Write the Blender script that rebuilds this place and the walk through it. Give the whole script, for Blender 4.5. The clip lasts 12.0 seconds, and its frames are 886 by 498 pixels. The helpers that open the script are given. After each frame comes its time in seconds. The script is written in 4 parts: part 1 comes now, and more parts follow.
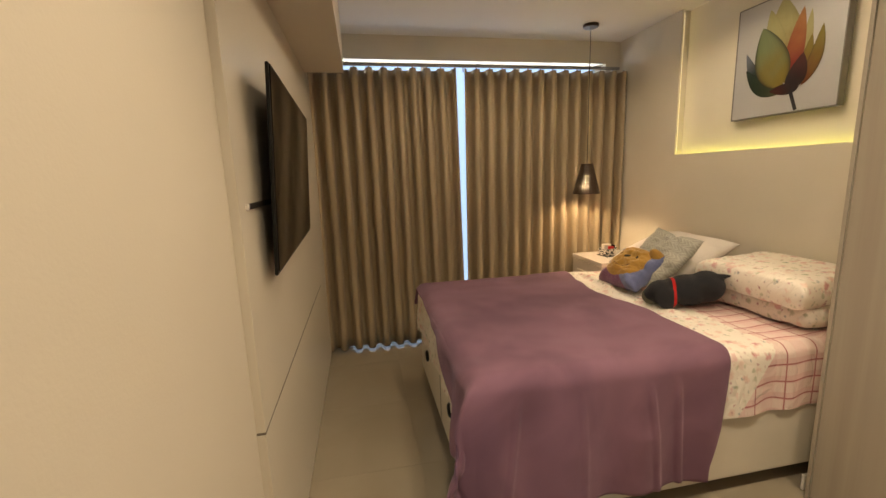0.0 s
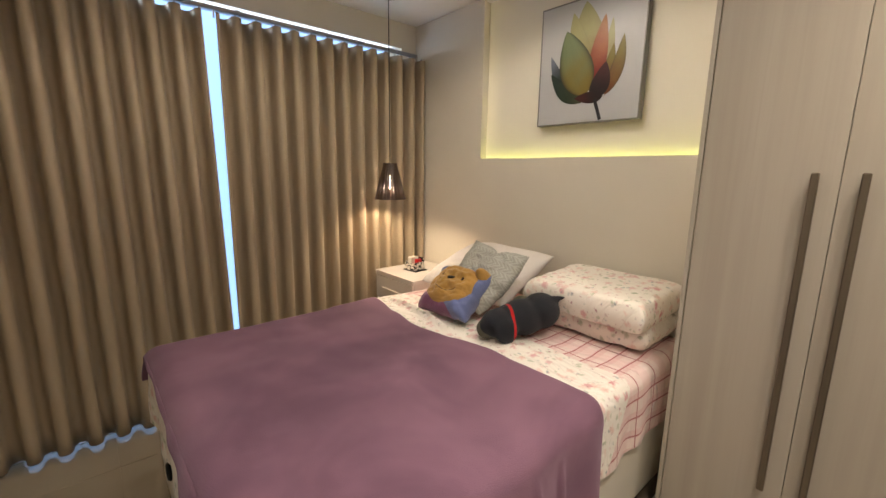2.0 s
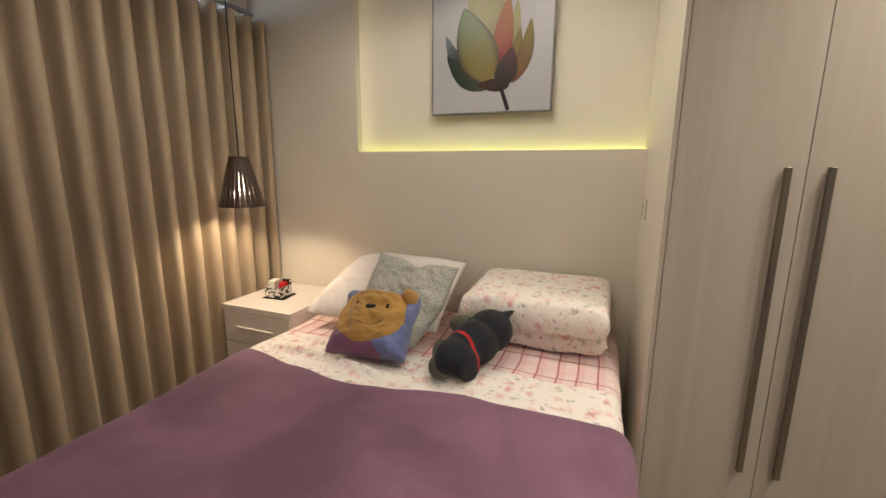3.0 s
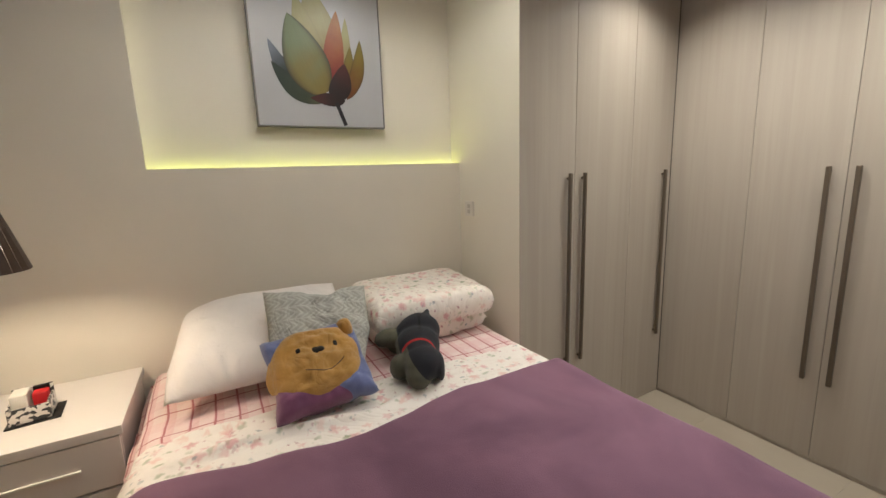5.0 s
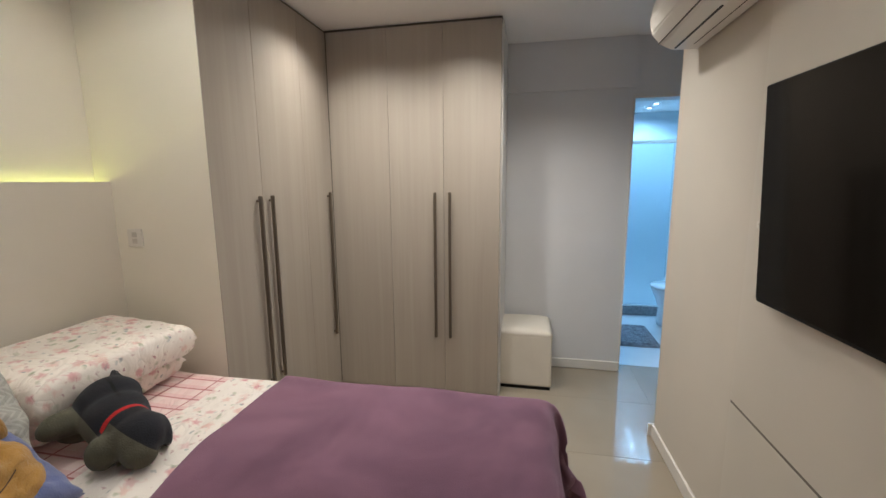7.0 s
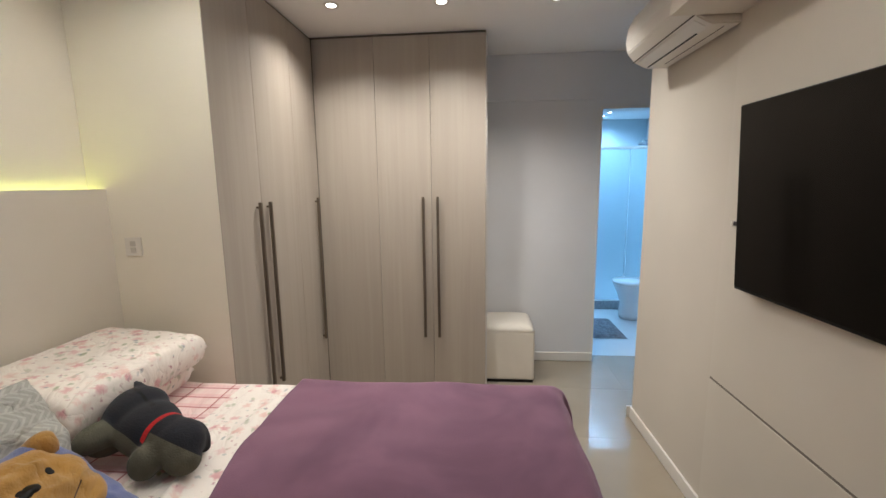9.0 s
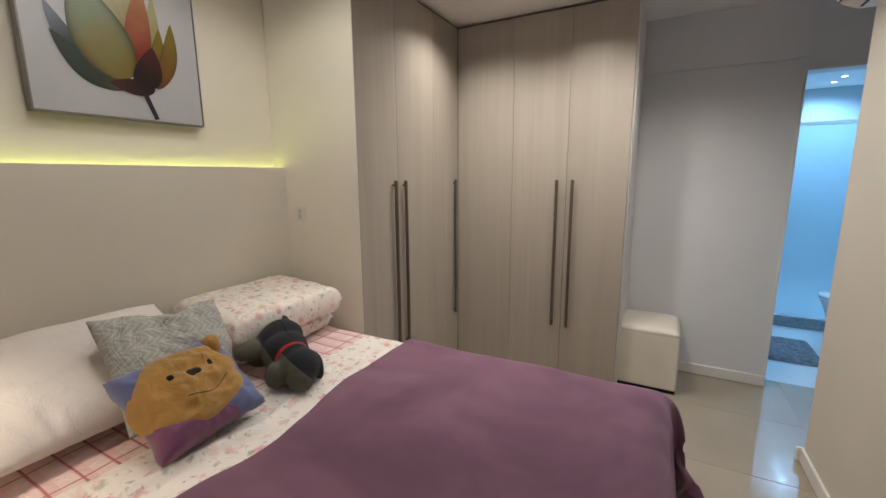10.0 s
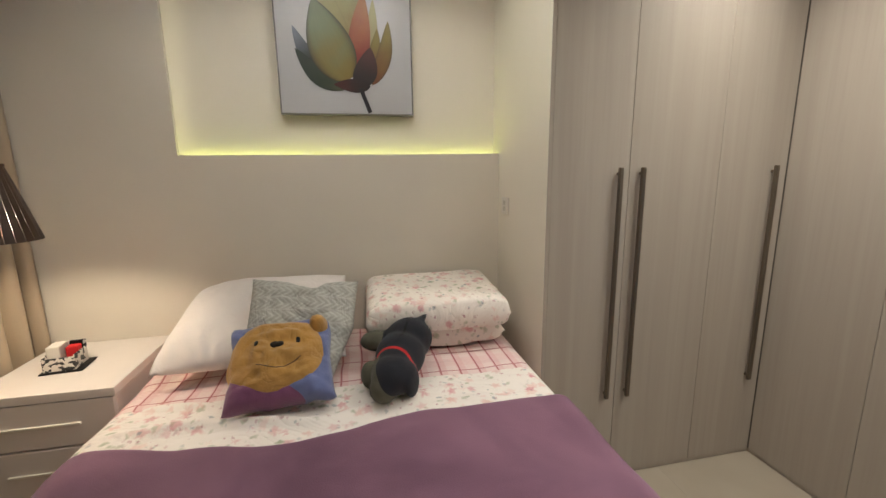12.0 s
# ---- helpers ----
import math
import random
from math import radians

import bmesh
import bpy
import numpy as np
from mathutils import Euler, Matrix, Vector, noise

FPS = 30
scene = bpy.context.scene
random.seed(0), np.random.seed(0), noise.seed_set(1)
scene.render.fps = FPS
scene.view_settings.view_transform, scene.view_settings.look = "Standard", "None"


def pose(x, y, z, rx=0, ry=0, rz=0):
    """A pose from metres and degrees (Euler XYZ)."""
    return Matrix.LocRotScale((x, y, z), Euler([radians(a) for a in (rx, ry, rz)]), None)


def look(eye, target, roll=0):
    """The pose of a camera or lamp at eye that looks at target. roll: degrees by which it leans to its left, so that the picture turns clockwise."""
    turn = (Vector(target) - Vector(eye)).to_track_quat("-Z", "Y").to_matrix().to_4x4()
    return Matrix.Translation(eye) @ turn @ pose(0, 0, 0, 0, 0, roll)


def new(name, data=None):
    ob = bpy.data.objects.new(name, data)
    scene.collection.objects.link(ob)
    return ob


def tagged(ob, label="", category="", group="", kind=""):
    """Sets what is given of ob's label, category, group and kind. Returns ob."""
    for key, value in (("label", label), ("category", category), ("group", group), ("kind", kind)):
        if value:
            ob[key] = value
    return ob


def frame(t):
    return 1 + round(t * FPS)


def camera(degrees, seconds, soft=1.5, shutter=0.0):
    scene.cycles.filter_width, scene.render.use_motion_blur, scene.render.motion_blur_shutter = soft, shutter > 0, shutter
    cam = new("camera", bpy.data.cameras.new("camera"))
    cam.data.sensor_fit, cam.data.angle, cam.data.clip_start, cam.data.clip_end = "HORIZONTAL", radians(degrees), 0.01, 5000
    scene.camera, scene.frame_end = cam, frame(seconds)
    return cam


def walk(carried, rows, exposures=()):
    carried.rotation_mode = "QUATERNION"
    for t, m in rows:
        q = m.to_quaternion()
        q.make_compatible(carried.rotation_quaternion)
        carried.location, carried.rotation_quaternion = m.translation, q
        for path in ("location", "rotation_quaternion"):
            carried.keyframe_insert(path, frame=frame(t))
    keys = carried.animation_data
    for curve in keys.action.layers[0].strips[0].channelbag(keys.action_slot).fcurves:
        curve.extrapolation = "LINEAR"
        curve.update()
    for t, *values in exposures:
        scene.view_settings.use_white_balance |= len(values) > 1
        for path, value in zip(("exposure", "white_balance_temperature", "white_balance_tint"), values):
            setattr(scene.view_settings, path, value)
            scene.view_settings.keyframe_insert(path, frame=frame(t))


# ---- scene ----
cam = camera(94.1, 12.0)
PATH = [
    (0, (0.347, -0.033, 1.383), (0.719, 1.901, 1.032), -1.9),
    (0.5, (0.383, 0.048, 1.407), (0.985, 1.927, 1.081), -1.7),
    (1, (0.457, 0.181, 1.417), (1.226, 1.996, 1.077), -0.9),
    (1.5, (0.487, 0.386, 1.401), (1.487, 2.08, 1.038), -0.0),
    (2, (0.549, 0.681, 1.39), (1.846, 2.157, 1.019), 0.8),
    (2.5, (0.591, 1.015, 1.399), (2.183, 2.163, 1.015), 0.6),
    (3, (0.594, 1.358, 1.388), (2.425, 2.066, 1.005), 0.4),
    (5, (0.588, 2.403, 1.419), (2.315, 1.46, 1.06), -2.0),
    (5.5, (0.554, 2.549, 1.436), (1.978, 1.192, 1.072), -1.7),
    (6, (0.571, 2.696, 1.451), (1.686, 1.078, 1.078), -1.2),
    (6.5, (0.664, 2.722, 1.44), (1.427, 0.904, 1.102), -0.7),
    (7, (0.773, 2.706, 1.459), (1.17, 0.771, 1.14), -0.5),
    (7.2, (0.787, 2.703, 1.459), (1.052, 0.745, 1.151), -0.6),
    (8.8, (1.009, 2.837, 1.48), (1.067, 0.861, 1.175), -1.0),
    (9, (0.995, 2.84, 1.473), (1.166, 0.871, 1.166), -0.8),
    (9.5, (0.846, 2.863, 1.446), (1.386, 0.967, 1.112), -0.4),
    (10, (0.729, 2.804, 1.425), (1.666, 1.072, 1.076), -0.4),
    (10.5, (0.651, 2.567, 1.44), (1.989, 1.129, 1.066), -0.8),
    (11, (0.588, 2.344, 1.441), (2.236, 1.277, 1.058), -1.0),
    (11.5, (0.581, 2.161, 1.397), (2.424, 1.476, 1.027), -0.7),
    (12, (0.604, 1.892, 1.4), (2.528, 1.495, 1.023), -0.8),
]
EXPOSURES = [(0.0, 0.05, 8900, 13), (0.5, 0.11, 7800, 12), (1.5, 0.37, 6850, 13), (2.0, 0.2, 6720, 12), (2.5, 0.1, 6600, 12), (3.0, 0.06, 6500, 12), (5.5, 0.0, 5950, 9), (6.5, -0.05, 5950, 10), (7.0, 0.0, 5950, 11), (9.0, 0.16, 5950, 12), (10.0, -0.1, 5980, 12), (10.5, 0.0, 6000, 11), (12.0, -0.07, 6050, 10)]
walk(cam, [(t, look(eye, target, roll)) for t, eye, target, roll in PATH], EXPOSURES)

# ---- world and lights ----
world = bpy.data.worlds.new("world")
scene.world = world
world.use_nodes = True
wn = world.node_tree.nodes
sky = wn.new("ShaderNodeTexSky")
sky.sky_type, sky.sun_disc = "NISHITA", False
sky.sun_elevation, sky.sun_rotation = radians(48), radians(200)
world.node_tree.links.new(sky.outputs[0], wn["Background"].inputs[0])
wn["Background"].inputs[1].default_value = 0.12

WARM, COOL = (1.0, 0.92, 0.79), (0.38, 0.69, 1.0)


def spot_lamp(x, y, z, watts, colour, cone=115, blend=0.7, radius=0.035, aim=None):
    data = bpy.data.lights.new("downlight_or_fill_lamp", "SPOT")
    data.energy, data.color, data.spot_size, data.spot_blend, data.shadow_soft_size = watts, colour, radians(cone), blend, radius
    ob = new("downlight_or_fill_lamp", data)
    ob.matrix_world = look((x, y, z), aim or (x, y + 0.0001, 0))
    return ob


DOWNLIGHTS = [(0.58, 0.45), (1.19, 0.475), (1.785, 0.50)]
for lx, ly in DOWNLIGHTS:
    spot_lamp(lx, ly, 2.425, 52, WARM, 134, 1.0)
# four added fill lamps over the bed, in ceiling that stays out of view
FILL_LIGHTS = [(1.00, 1.60), (1.93, 1.70), (1.05, 2.20), (1.85, 2.15)]
for lx, ly in FILL_LIGHTS:
    spot_lamp(lx, ly, 2.425, 15, WARM, 165, 0.4, 0.10)
BATH_LIGHTS = [(-0.83, -3.3), (-0.83, -3.62), (-0.55, -1.4)]
for lx, ly in BATH_LIGHTS:
    spot_lamp(lx, ly, 2.425, 47, COOL, cone=160)
bulb_data = bpy.data.lights.new("pendant_bulb_lamp", "POINT")
bulb_data.energy, bulb_data.color, bulb_data.shadow_soft_size = 14, (1.0, 0.80, 0.56), 0.02
new("pendant_bulb_lamp", bulb_data).location = (2.085, 2.96, 1.27)

slit = bpy.data.lights.new("window_daylight", "AREA")
slit.shape, slit.size, slit.size_y, slit.energy, slit.color = "RECTANGLE", 2.2, 0.05, 2.6, (0.66, 0.80, 1.0)
new("window_daylight", slit).matrix_world = look((1.29, 3.385, 2.232), (1.29, 2.585, 2.832))


# ---- materials ----
def nodes_of(name):
    m = bpy.data.materials.new(name)
    m.use_nodes = True
    return m, m.node_tree.nodes, m.node_tree.links, m.node_tree.nodes["Principled BSDF"]


def mat(name, colour, rough=0.5, metal=0.0, vary=0.08, scale=6.0, stretch=(1, 1, 1), bump=0.0, bump_scale=60.0, coat=0.0, sheen=0.0, rvary=0.1):
    m, n, l, p = nodes_of(name)
    co = n.new("ShaderNodeTexCoord")
    mp = n.new("ShaderNodeMapping")
    mp.inputs["Scale"].default_value = stretch
    l.new(co.outputs["Object"], mp.inputs[0])
    big = n.new("ShaderNodeTexNoise")
    big.inputs["Scale"].default_value, big.inputs["Detail"].default_value = scale, 6
    l.new(mp.outputs[0], big.inputs[0])
    ramp = n.new("ShaderNodeMapRange")
    ramp.inputs[1].default_value, ramp.inputs[2].default_value = 0.3, 0.7
    ramp.inputs[3].default_value, ramp.inputs[4].default_value = 1 - vary, 1 + vary
    l.new(big.outputs[0], ramp.inputs[0])
    mul = n.new("ShaderNodeVectorMath")
    mul.operation = "SCALE"
    mul.inputs[0].default_value = colour
    l.new(ramp.outputs[0], mul.inputs["Scale"])
    l.new(mul.outputs[0], p.inputs["Base Color"])
    rr = n.new("ShaderNodeMapRange")
    rr.inputs[1].default_value, rr.inputs[2].default_value = 0.3, 0.7
    rr.inputs[3].default_value, rr.inputs[4].default_value = max(0.02, rough * (1 - rvary)), min(1, rough * (1 + rvary))
    l.new(big.outputs[0], rr.inputs[0])
    l.new(rr.outputs[0], p.inputs["Roughness"])
    p.inputs["Metallic"].default_value = metal
    p.inputs["Coat Weight"].default_value = coat
    p.inputs["Sheen Weight"].default_value = sheen
    if bump:
        fine = n.new("ShaderNodeTexNoise")
        fine.inputs["Scale"].default_value, fine.inputs["Detail"].default_value = bump_scale, 4
        l.new(mp.outputs[0], fine.inputs[0])
        b = n.new("ShaderNodeBump")
        b.inputs["Strength"].default_value, b.inputs["Distance"].default_value = bump, 0.004
        l.new(fine.outputs[0], b.inputs["Height"])
        l.new(b.outputs[0], p.inputs["Normal"])
    return m


def glow(name, colour, strength):
    m, n, l, p = nodes_of(name)
    p.inputs["Base Color"].default_value = (*colour, 1)
    p.inputs["Emission Color"].default_value = (*colour, 1)
    p.inputs["Emission Strength"].default_value = strength
    return m


def glass_mat(name, tint=(0.95, 0.98, 1.0)):
    m, n, l, p = nodes_of(name)
    p.inputs["Base Color"].default_value = (*tint, 1)
    p.inputs["Roughness"].default_value = 0.02
    p.inputs["Transmission Weight"].default_value = 1.0
    p.inputs["IOR"].default_value = 1.45
    return m


def mixed(n, l, factor, a, b):
    x = n.new("ShaderNodeMix")
    x.data_type = "RGBA"
    l.new(factor, x.inputs[0])
    for sock, v in ((x.inputs[6], a), (x.inputs[7], b)):
        if isinstance(v, tuple):
            sock.default_value = (*v, 1)
        else:
            l.new(v, sock)
    return x.outputs[2]


def maths(n, l, op, a, b=0.0, c=0.0):
    x = n.new("ShaderNodeMath")
    x.operation = op
    for i, v in enumerate((a, b, c)):
        if isinstance(v, (int, float)):
            x.inputs[i].default_value = v
        else:
            l.new(v, x.inputs[i])
    return x.outputs[0]


def floral_layers(n, l, vec, base):
    """Scattered small blossoms and leaves on a pale cloth."""
    out = base
    for scale, seed, size, lobe, colour in ((19, 0.0, 0.42, 5.0, (0.62, 0.20, 0.23)), (27, 3.7, 0.36, 2.0, (0.28, 0.33, 0.17)), (18, 8.1, 0.40, 5.0, (0.74, 0.44, 0.38)), (35, 5.2, 0.26, 4.0, (0.42, 0.17, 0.20)), (30, 12.4, 0.26, 2.0, (0.24, 0.29, 0.30))):
        mp = n.new("ShaderNodeMapping")
        mp.inputs["Location"].default_value = (seed, seed * 0.7, seed * 1.3)
        mp.inputs["Rotation"].default_value = (0, 0, seed)
        l.new(vec, mp.inputs[0])
        wob = n.new("ShaderNodeTexNoise")
        wob.inputs["Scale"].default_value = 30
        l.new(mp.outputs[0], wob.inputs[0])
        add = n.new("ShaderNodeVectorMath")
        add.operation = "MULTIPLY_ADD"
        l.new(wob.outputs["Color"], add.inputs[0])
        add.inputs[1].default_value = (0.035, 0.035, 0.035)
        l.new(mp.outputs[0], add.inputs[2])
        vor = n.new("ShaderNodeTexVoronoi")
        vor.inputs["Scale"].default_value = scale
        l.new(add.outputs[0], vor.inputs[0])
        sep = n.new("ShaderNodeSeparateColor")
        l.new(vor.outputs["Color"], sep.inputs[0])
        off = n.new("ShaderNodeVectorMath")
        off.operation = "SUBTRACT"
        l.new(add.outputs[0], off.inputs[0])
        l.new(vor.outputs["Position"], off.inputs[1])
        rel = n.new("ShaderNodeSeparateXYZ")
        l.new(off.outputs[0], rel.inputs[0])
        turn = maths(n, l, "ARCTAN2", rel.outputs[1], rel.outputs[0])
        lobes = maths(n, l, "COSINE", maths(n, l, "MULTIPLY_ADD", turn, lobe, maths(n, l, "MULTIPLY", sep.outputs[2], 6.0)))
        reach = maths(n, l, "MULTIPLY", maths(n, l, "MULTIPLY_ADD", lobes, 0.16, 0.84), size)
        pick = maths(n, l, "GREATER_THAN", sep.outputs[0], 0.46)
        soft = n.new("ShaderNodeMapRange")
        l.new(maths(n, l, "DIVIDE", vor.outputs["Distance"], reach), soft.inputs[0])
        soft.inputs[1].default_value, soft.inputs[2].default_value = 1.15, 0.55
        near = maths(n, l, "MULTIPLY", soft.outputs[0], maths(n, l, "MULTIPLY_ADD", wob.outputs[0], 0.9, 0.4))
        f = maths(n, l, "MULTIPLY", maths(n, l, "MULTIPLY", pick, near), maths(n, l, "MULTIPLY_ADD", sep.outputs[1], 0.5, 0.35))
        out = mixed(n, l, f, out, colour)
    return out


def cloth_bump(n, l, p, vec, scale=260, strength=0.25):
    fine = n.new("ShaderNodeTexNoise")
    fine.inputs["Scale"].default_value, fine.inputs["Detail"].default_value = scale, 3
    l.new(vec, fine.inputs[0])
    b = n.new("ShaderNodeBump")
    b.inputs["Strength"].default_value, b.inputs["Distance"].default_value = strength, 0.003
    l.new(fine.outputs[0], b.inputs["Height"])
    l.new(b.outputs[0], p.inputs["Normal"])


def stripe(n, l, coord, period, width, shift=0.0):
    return maths(n, l, "LESS_THAN", maths(n, l, "FRACT", maths(n, l, "MULTIPLY_ADD", coord, 1 / period, 20 + shift)), width / period)


def sheet_material(name, plaid_from):
    """Flowered cotton that turns to a red and pink check past plaid_from along its length."""
    m, n, l, p = nodes_of(name)
    co = n.new("ShaderNodeTexCoord")
    vec = co.outputs["Object"]
    sep = n.new("ShaderNodeSeparateXYZ")
    l.new(vec, sep.inputs[0])
    x, y, z = sep.outputs
    across = maths(n, l, "SUBTRACT", y, z)
    base = floral_layers(n, l, vec, (0.84, 0.78, 0.71))
    soft = maths(n, l, "MULTIPLY", stripe(n, l, across, 0.072, 0.032), 0.55)
    check = mixed(n, l, soft, (0.80, 0.64, 0.60), (0.72, 0.44, 0.43))
    soft2 = maths(n, l, "MULTIPLY", stripe(n, l, x, 0.15, 0.06, 0.3), 0.3)
    check = mixed(n, l, soft2, check, (0.74, 0.46, 0.45))
    lines = maths(n, l, "MAXIMUM", stripe(n, l, across, 0.072, 0.0065, 0.7), stripe(n, l, x, 0.15, 0.0065, 0.6))
    check = mixed(n, l, maths(n, l, "MULTIPLY", lines, 0.85), check, (0.42, 0.10, 0.11))
    col = mixed(n, l, maths(n, l, "GREATER_THAN", maths(n, l, "MULTIPLY_ADD", z, -0.7, maths(n, l, "ADD", x, 0.462)), plaid_from), base, check)
    l.new(col, p.inputs["Base Color"])
    p.inputs["Roughness"].default_value = 0.85
    p.inputs["Sheen Weight"].default_value = 0.1
    cloth_bump(n, l, p, vec)
    return m


def floral_material(name):
    m, n, l, p = nodes_of(name)
    co = n.new("ShaderNodeTexCoord")
    col = floral_layers(n, l, co.outputs["Object"], (0.84, 0.77, 0.69))
    l.new(col, p.inputs["Base Color"])
    p.inputs["Roughness"].default_value = 0.85
    cloth_bump(n, l, p, co.outputs["Object"])
    return m


def wood_laminate(name):
    """Pale textured laminate with long upright grain."""
    m, n, l, p = nodes_of(name)
    co = n.new("ShaderNodeTexCoord")
    info = n.new("ShaderNodeObjectInfo")
    shift = n.new("ShaderNodeVectorMath")
    shift.operation = "MULTIPLY_ADD"
    l.new(info.outputs["Random"], shift.inputs[0])
    shift.inputs[1].default_value = (7, 5, 3)
    l.new(co.outputs["Object"], shift.inputs[2])
    col = (0.385, 0.336, 0.277)
    for sc, lo, hi, tint, k in ((3.5, 0.42, 0.60, (0.335, 0.288, 0.234), 0.6), (13, 0.42, 0.62, (0.42, 0.373, 0.312), 0.5), (46, 0.48, 0.7, (0.33, 0.284, 0.233), 0.38), (150, 0.5, 0.75, (0.32, 0.277, 0.226), 0.15)):
        mp = n.new("ShaderNodeMapping")
        mp.inputs["Scale"].default_value = (1, 1, 0.03)
        l.new(shift.outputs[0], mp.inputs[0])
        no = n.new("ShaderNodeTexNoise")
        no.inputs["Scale"].default_value, no.inputs["Detail"].default_value, no.inputs["Distortion"].default_value = sc, 5, 0.3
        l.new(mp.outputs[0], no.inputs[0])
        r = n.new("ShaderNodeMapRange")
        r.inputs[1].default_value, r.inputs[2].default_value, r.inputs[4].default_value = lo, hi, k
        l.new(no.outputs[0], r.inputs[0])
        col = mixed(n, l, r.outputs[0], col, tint)
    l.new(col, p.inputs["Base Color"])
    p.inputs["Roughness"].default_value = 0.42
    b = n.new("ShaderNodeBump")
    b.inputs["Strength"].default_value, b.inputs["Distance"].default_value = 0.1, 0.002
    l.new(no.outputs[0], b.inputs["Height"])
    l.new(b.outputs[0], p.inputs["Normal"])
    return m


def chevron_material(name):
    """Grey knit with pale zigzag rows."""
    m, n, l, p = nodes_of(name)
    co = n.new("ShaderNodeTexCoord")
    sep = n.new("ShaderNodeSeparateXYZ")
    l.new(co.outputs["Object"], sep.inputs[0])
    x, y, z = sep.outputs
    zig = maths(n, l, "PINGPONG", maths(n, l, "ADD", x, 5.0), 0.025)
    band = maths(n, l, "FRACT", maths(n, l, "MULTIPLY", maths(n, l, "MULTIPLY_ADD", zig, 1.3, maths(n, l, "ADD", y, 5.0)), 42))
    f = maths(n, l, "LESS_THAN", band, 0.38)
    edge = maths(n, l, "LESS_THAN", zig, 0.003)
    f = maths(n, l, "MAXIMUM", f, edge)
    col = mixed(n, l, f, (0.37, 0.37, 0.33), (0.46, 0.455, 0.41))
    l.new(col, p.inputs["Base Color"])
    p.inputs["Roughness"].default_value = 0.95
    cloth_bump(n, l, p, co.outputs["Object"], 180, 0.5)
    return m


def tile_floor(name):
    m, n, l, p = nodes_of(name)
    co = n.new("ShaderNodeTexCoord")
    info = n.new("ShaderNodeObjectInfo")
    big = n.new("ShaderNodeTexNoise")
    big.inputs["Scale"].default_value, big.inputs["Detail"].default_value, big.inputs["Distortion"].default_value = 2.4, 8, 0.6
    l.new(co.outputs["Object"], big.inputs[0])
    col = mixed(n, l, big.outputs[0], (0.285, 0.238, 0.178), (0.39, 0.338, 0.265))
    tone = n.new("ShaderNodeVectorMath")
    tone.operation = "SCALE"
    l.new(col, tone.inputs[0])
    l.new(maths(n, l, "MULTIPLY_ADD", info.outputs["Random"], 0.06, 0.97), tone.inputs["Scale"])
    l.new(tone.outputs[0], p.inputs["Base Color"])
    fine = n.new("ShaderNodeTexNoise")
    fine.inputs["Scale"].default_value = 14
    l.new(co.outputs["Object"], fine.inputs[0])
    l.new(maths(n, l, "MULTIPLY_ADD", fine.outputs[0], 0.04, 0.008), p.inputs["Roughness"])
    return m


def fleece_material(name):
    m, n, l, p = nodes_of(name)
    co = n.new("ShaderNodeTexCoord")
    big = n.new("ShaderNodeTexNoise")
    big.inputs["Scale"].default_value, big.inputs["Detail"].default_value, big.inputs["Distortion"].default_value = 2.6, 4, 0.45
    l.new(co.outputs["Object"], big.inputs[0])
    r = n.new("ShaderNodeMapRange")
    r.inputs[1].default_value, r.inputs[2].default_value = 0.36, 0.64
    l.new(big.outputs[0], r.inputs[0])
    col = mixed(n, l, r.outputs[0], (0.126, 0.058, 0.095), (0.216, 0.106, 0.158))
    l.new(col, p.inputs["Base Color"])
    p.inputs["Roughness"].default_value = 0.9
    p.inputs["Sheen Weight"].default_value = 0.32
    p.inputs["Sheen Roughness"].default_value = 0.4
    p.inputs["Sheen Tint"].default_value = (0.85, 0.6, 0.75, 1)
    cloth_bump(n, l, p, co.outputs["Object"], 340, 0.6)
    return m


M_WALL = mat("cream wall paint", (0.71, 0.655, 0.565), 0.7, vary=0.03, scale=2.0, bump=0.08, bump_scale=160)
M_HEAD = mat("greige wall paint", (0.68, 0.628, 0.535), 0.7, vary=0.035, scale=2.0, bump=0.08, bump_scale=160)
# paler, yellower cream: part of the niche strip's glow is in the colour
M_LIT_CREAM = mat("cream wall paint lightened by niche glow", (0.80, 0.75, 0.635), 0.7, vary=0.03, scale=2.0, bump=0.08, bump_scale=160)
M_WHITE = mat("white wall paint", (0.70, 0.695, 0.70), 0.65, vary=0.03, scale=2.0, bump=0.08, bump_scale=160)
M_CEIL = mat("white ceiling paint", (0.90, 0.88, 0.86), 0.8, vary=0.02, scale=2.0, bump=0.05, bump_scale=160)
M_PANEL = mat("satin off-white lacquer", (0.63, 0.58, 0.50), 0.38, vary=0.025, scale=2.0)
M_TRIM = mat("white painted skirting", (0.76, 0.73, 0.68), 0.4, vary=0.03, scale=8)
M_TILE = tile_floor("polished porcelain tile")
M_GROUT = mat("beige grout", (0.335, 0.285, 0.218), 0.9, vary=0.1, scale=40)
M_WOOD = wood_laminate("pale grained laminate")
M_CARC = mat("white wardrobe board", (0.70, 0.68, 0.65), 0.5, vary=0.03)
# dark board colour, also used to paint the shade in wardrobe gaps
M_GAP = mat("dark board and painted gap shade", (0.10, 0.085, 0.07), 0.8, vary=0.1)
M_BRONZE = mat("brushed bronze bar", (0.165, 0.135, 0.103), 0.38, metal=0.75, vary=0.15, scale=30, stretch=(1, 1, 0.05))
M_LEATHER = mat("cream leatherette", (0.70, 0.65, 0.56), 0.45, vary=0.05, scale=5, bump=0.2, bump_scale=420)
M_BLACK = mat("black plastic", (0.005, 0.0045, 0.004), 0.5, vary=0.2)
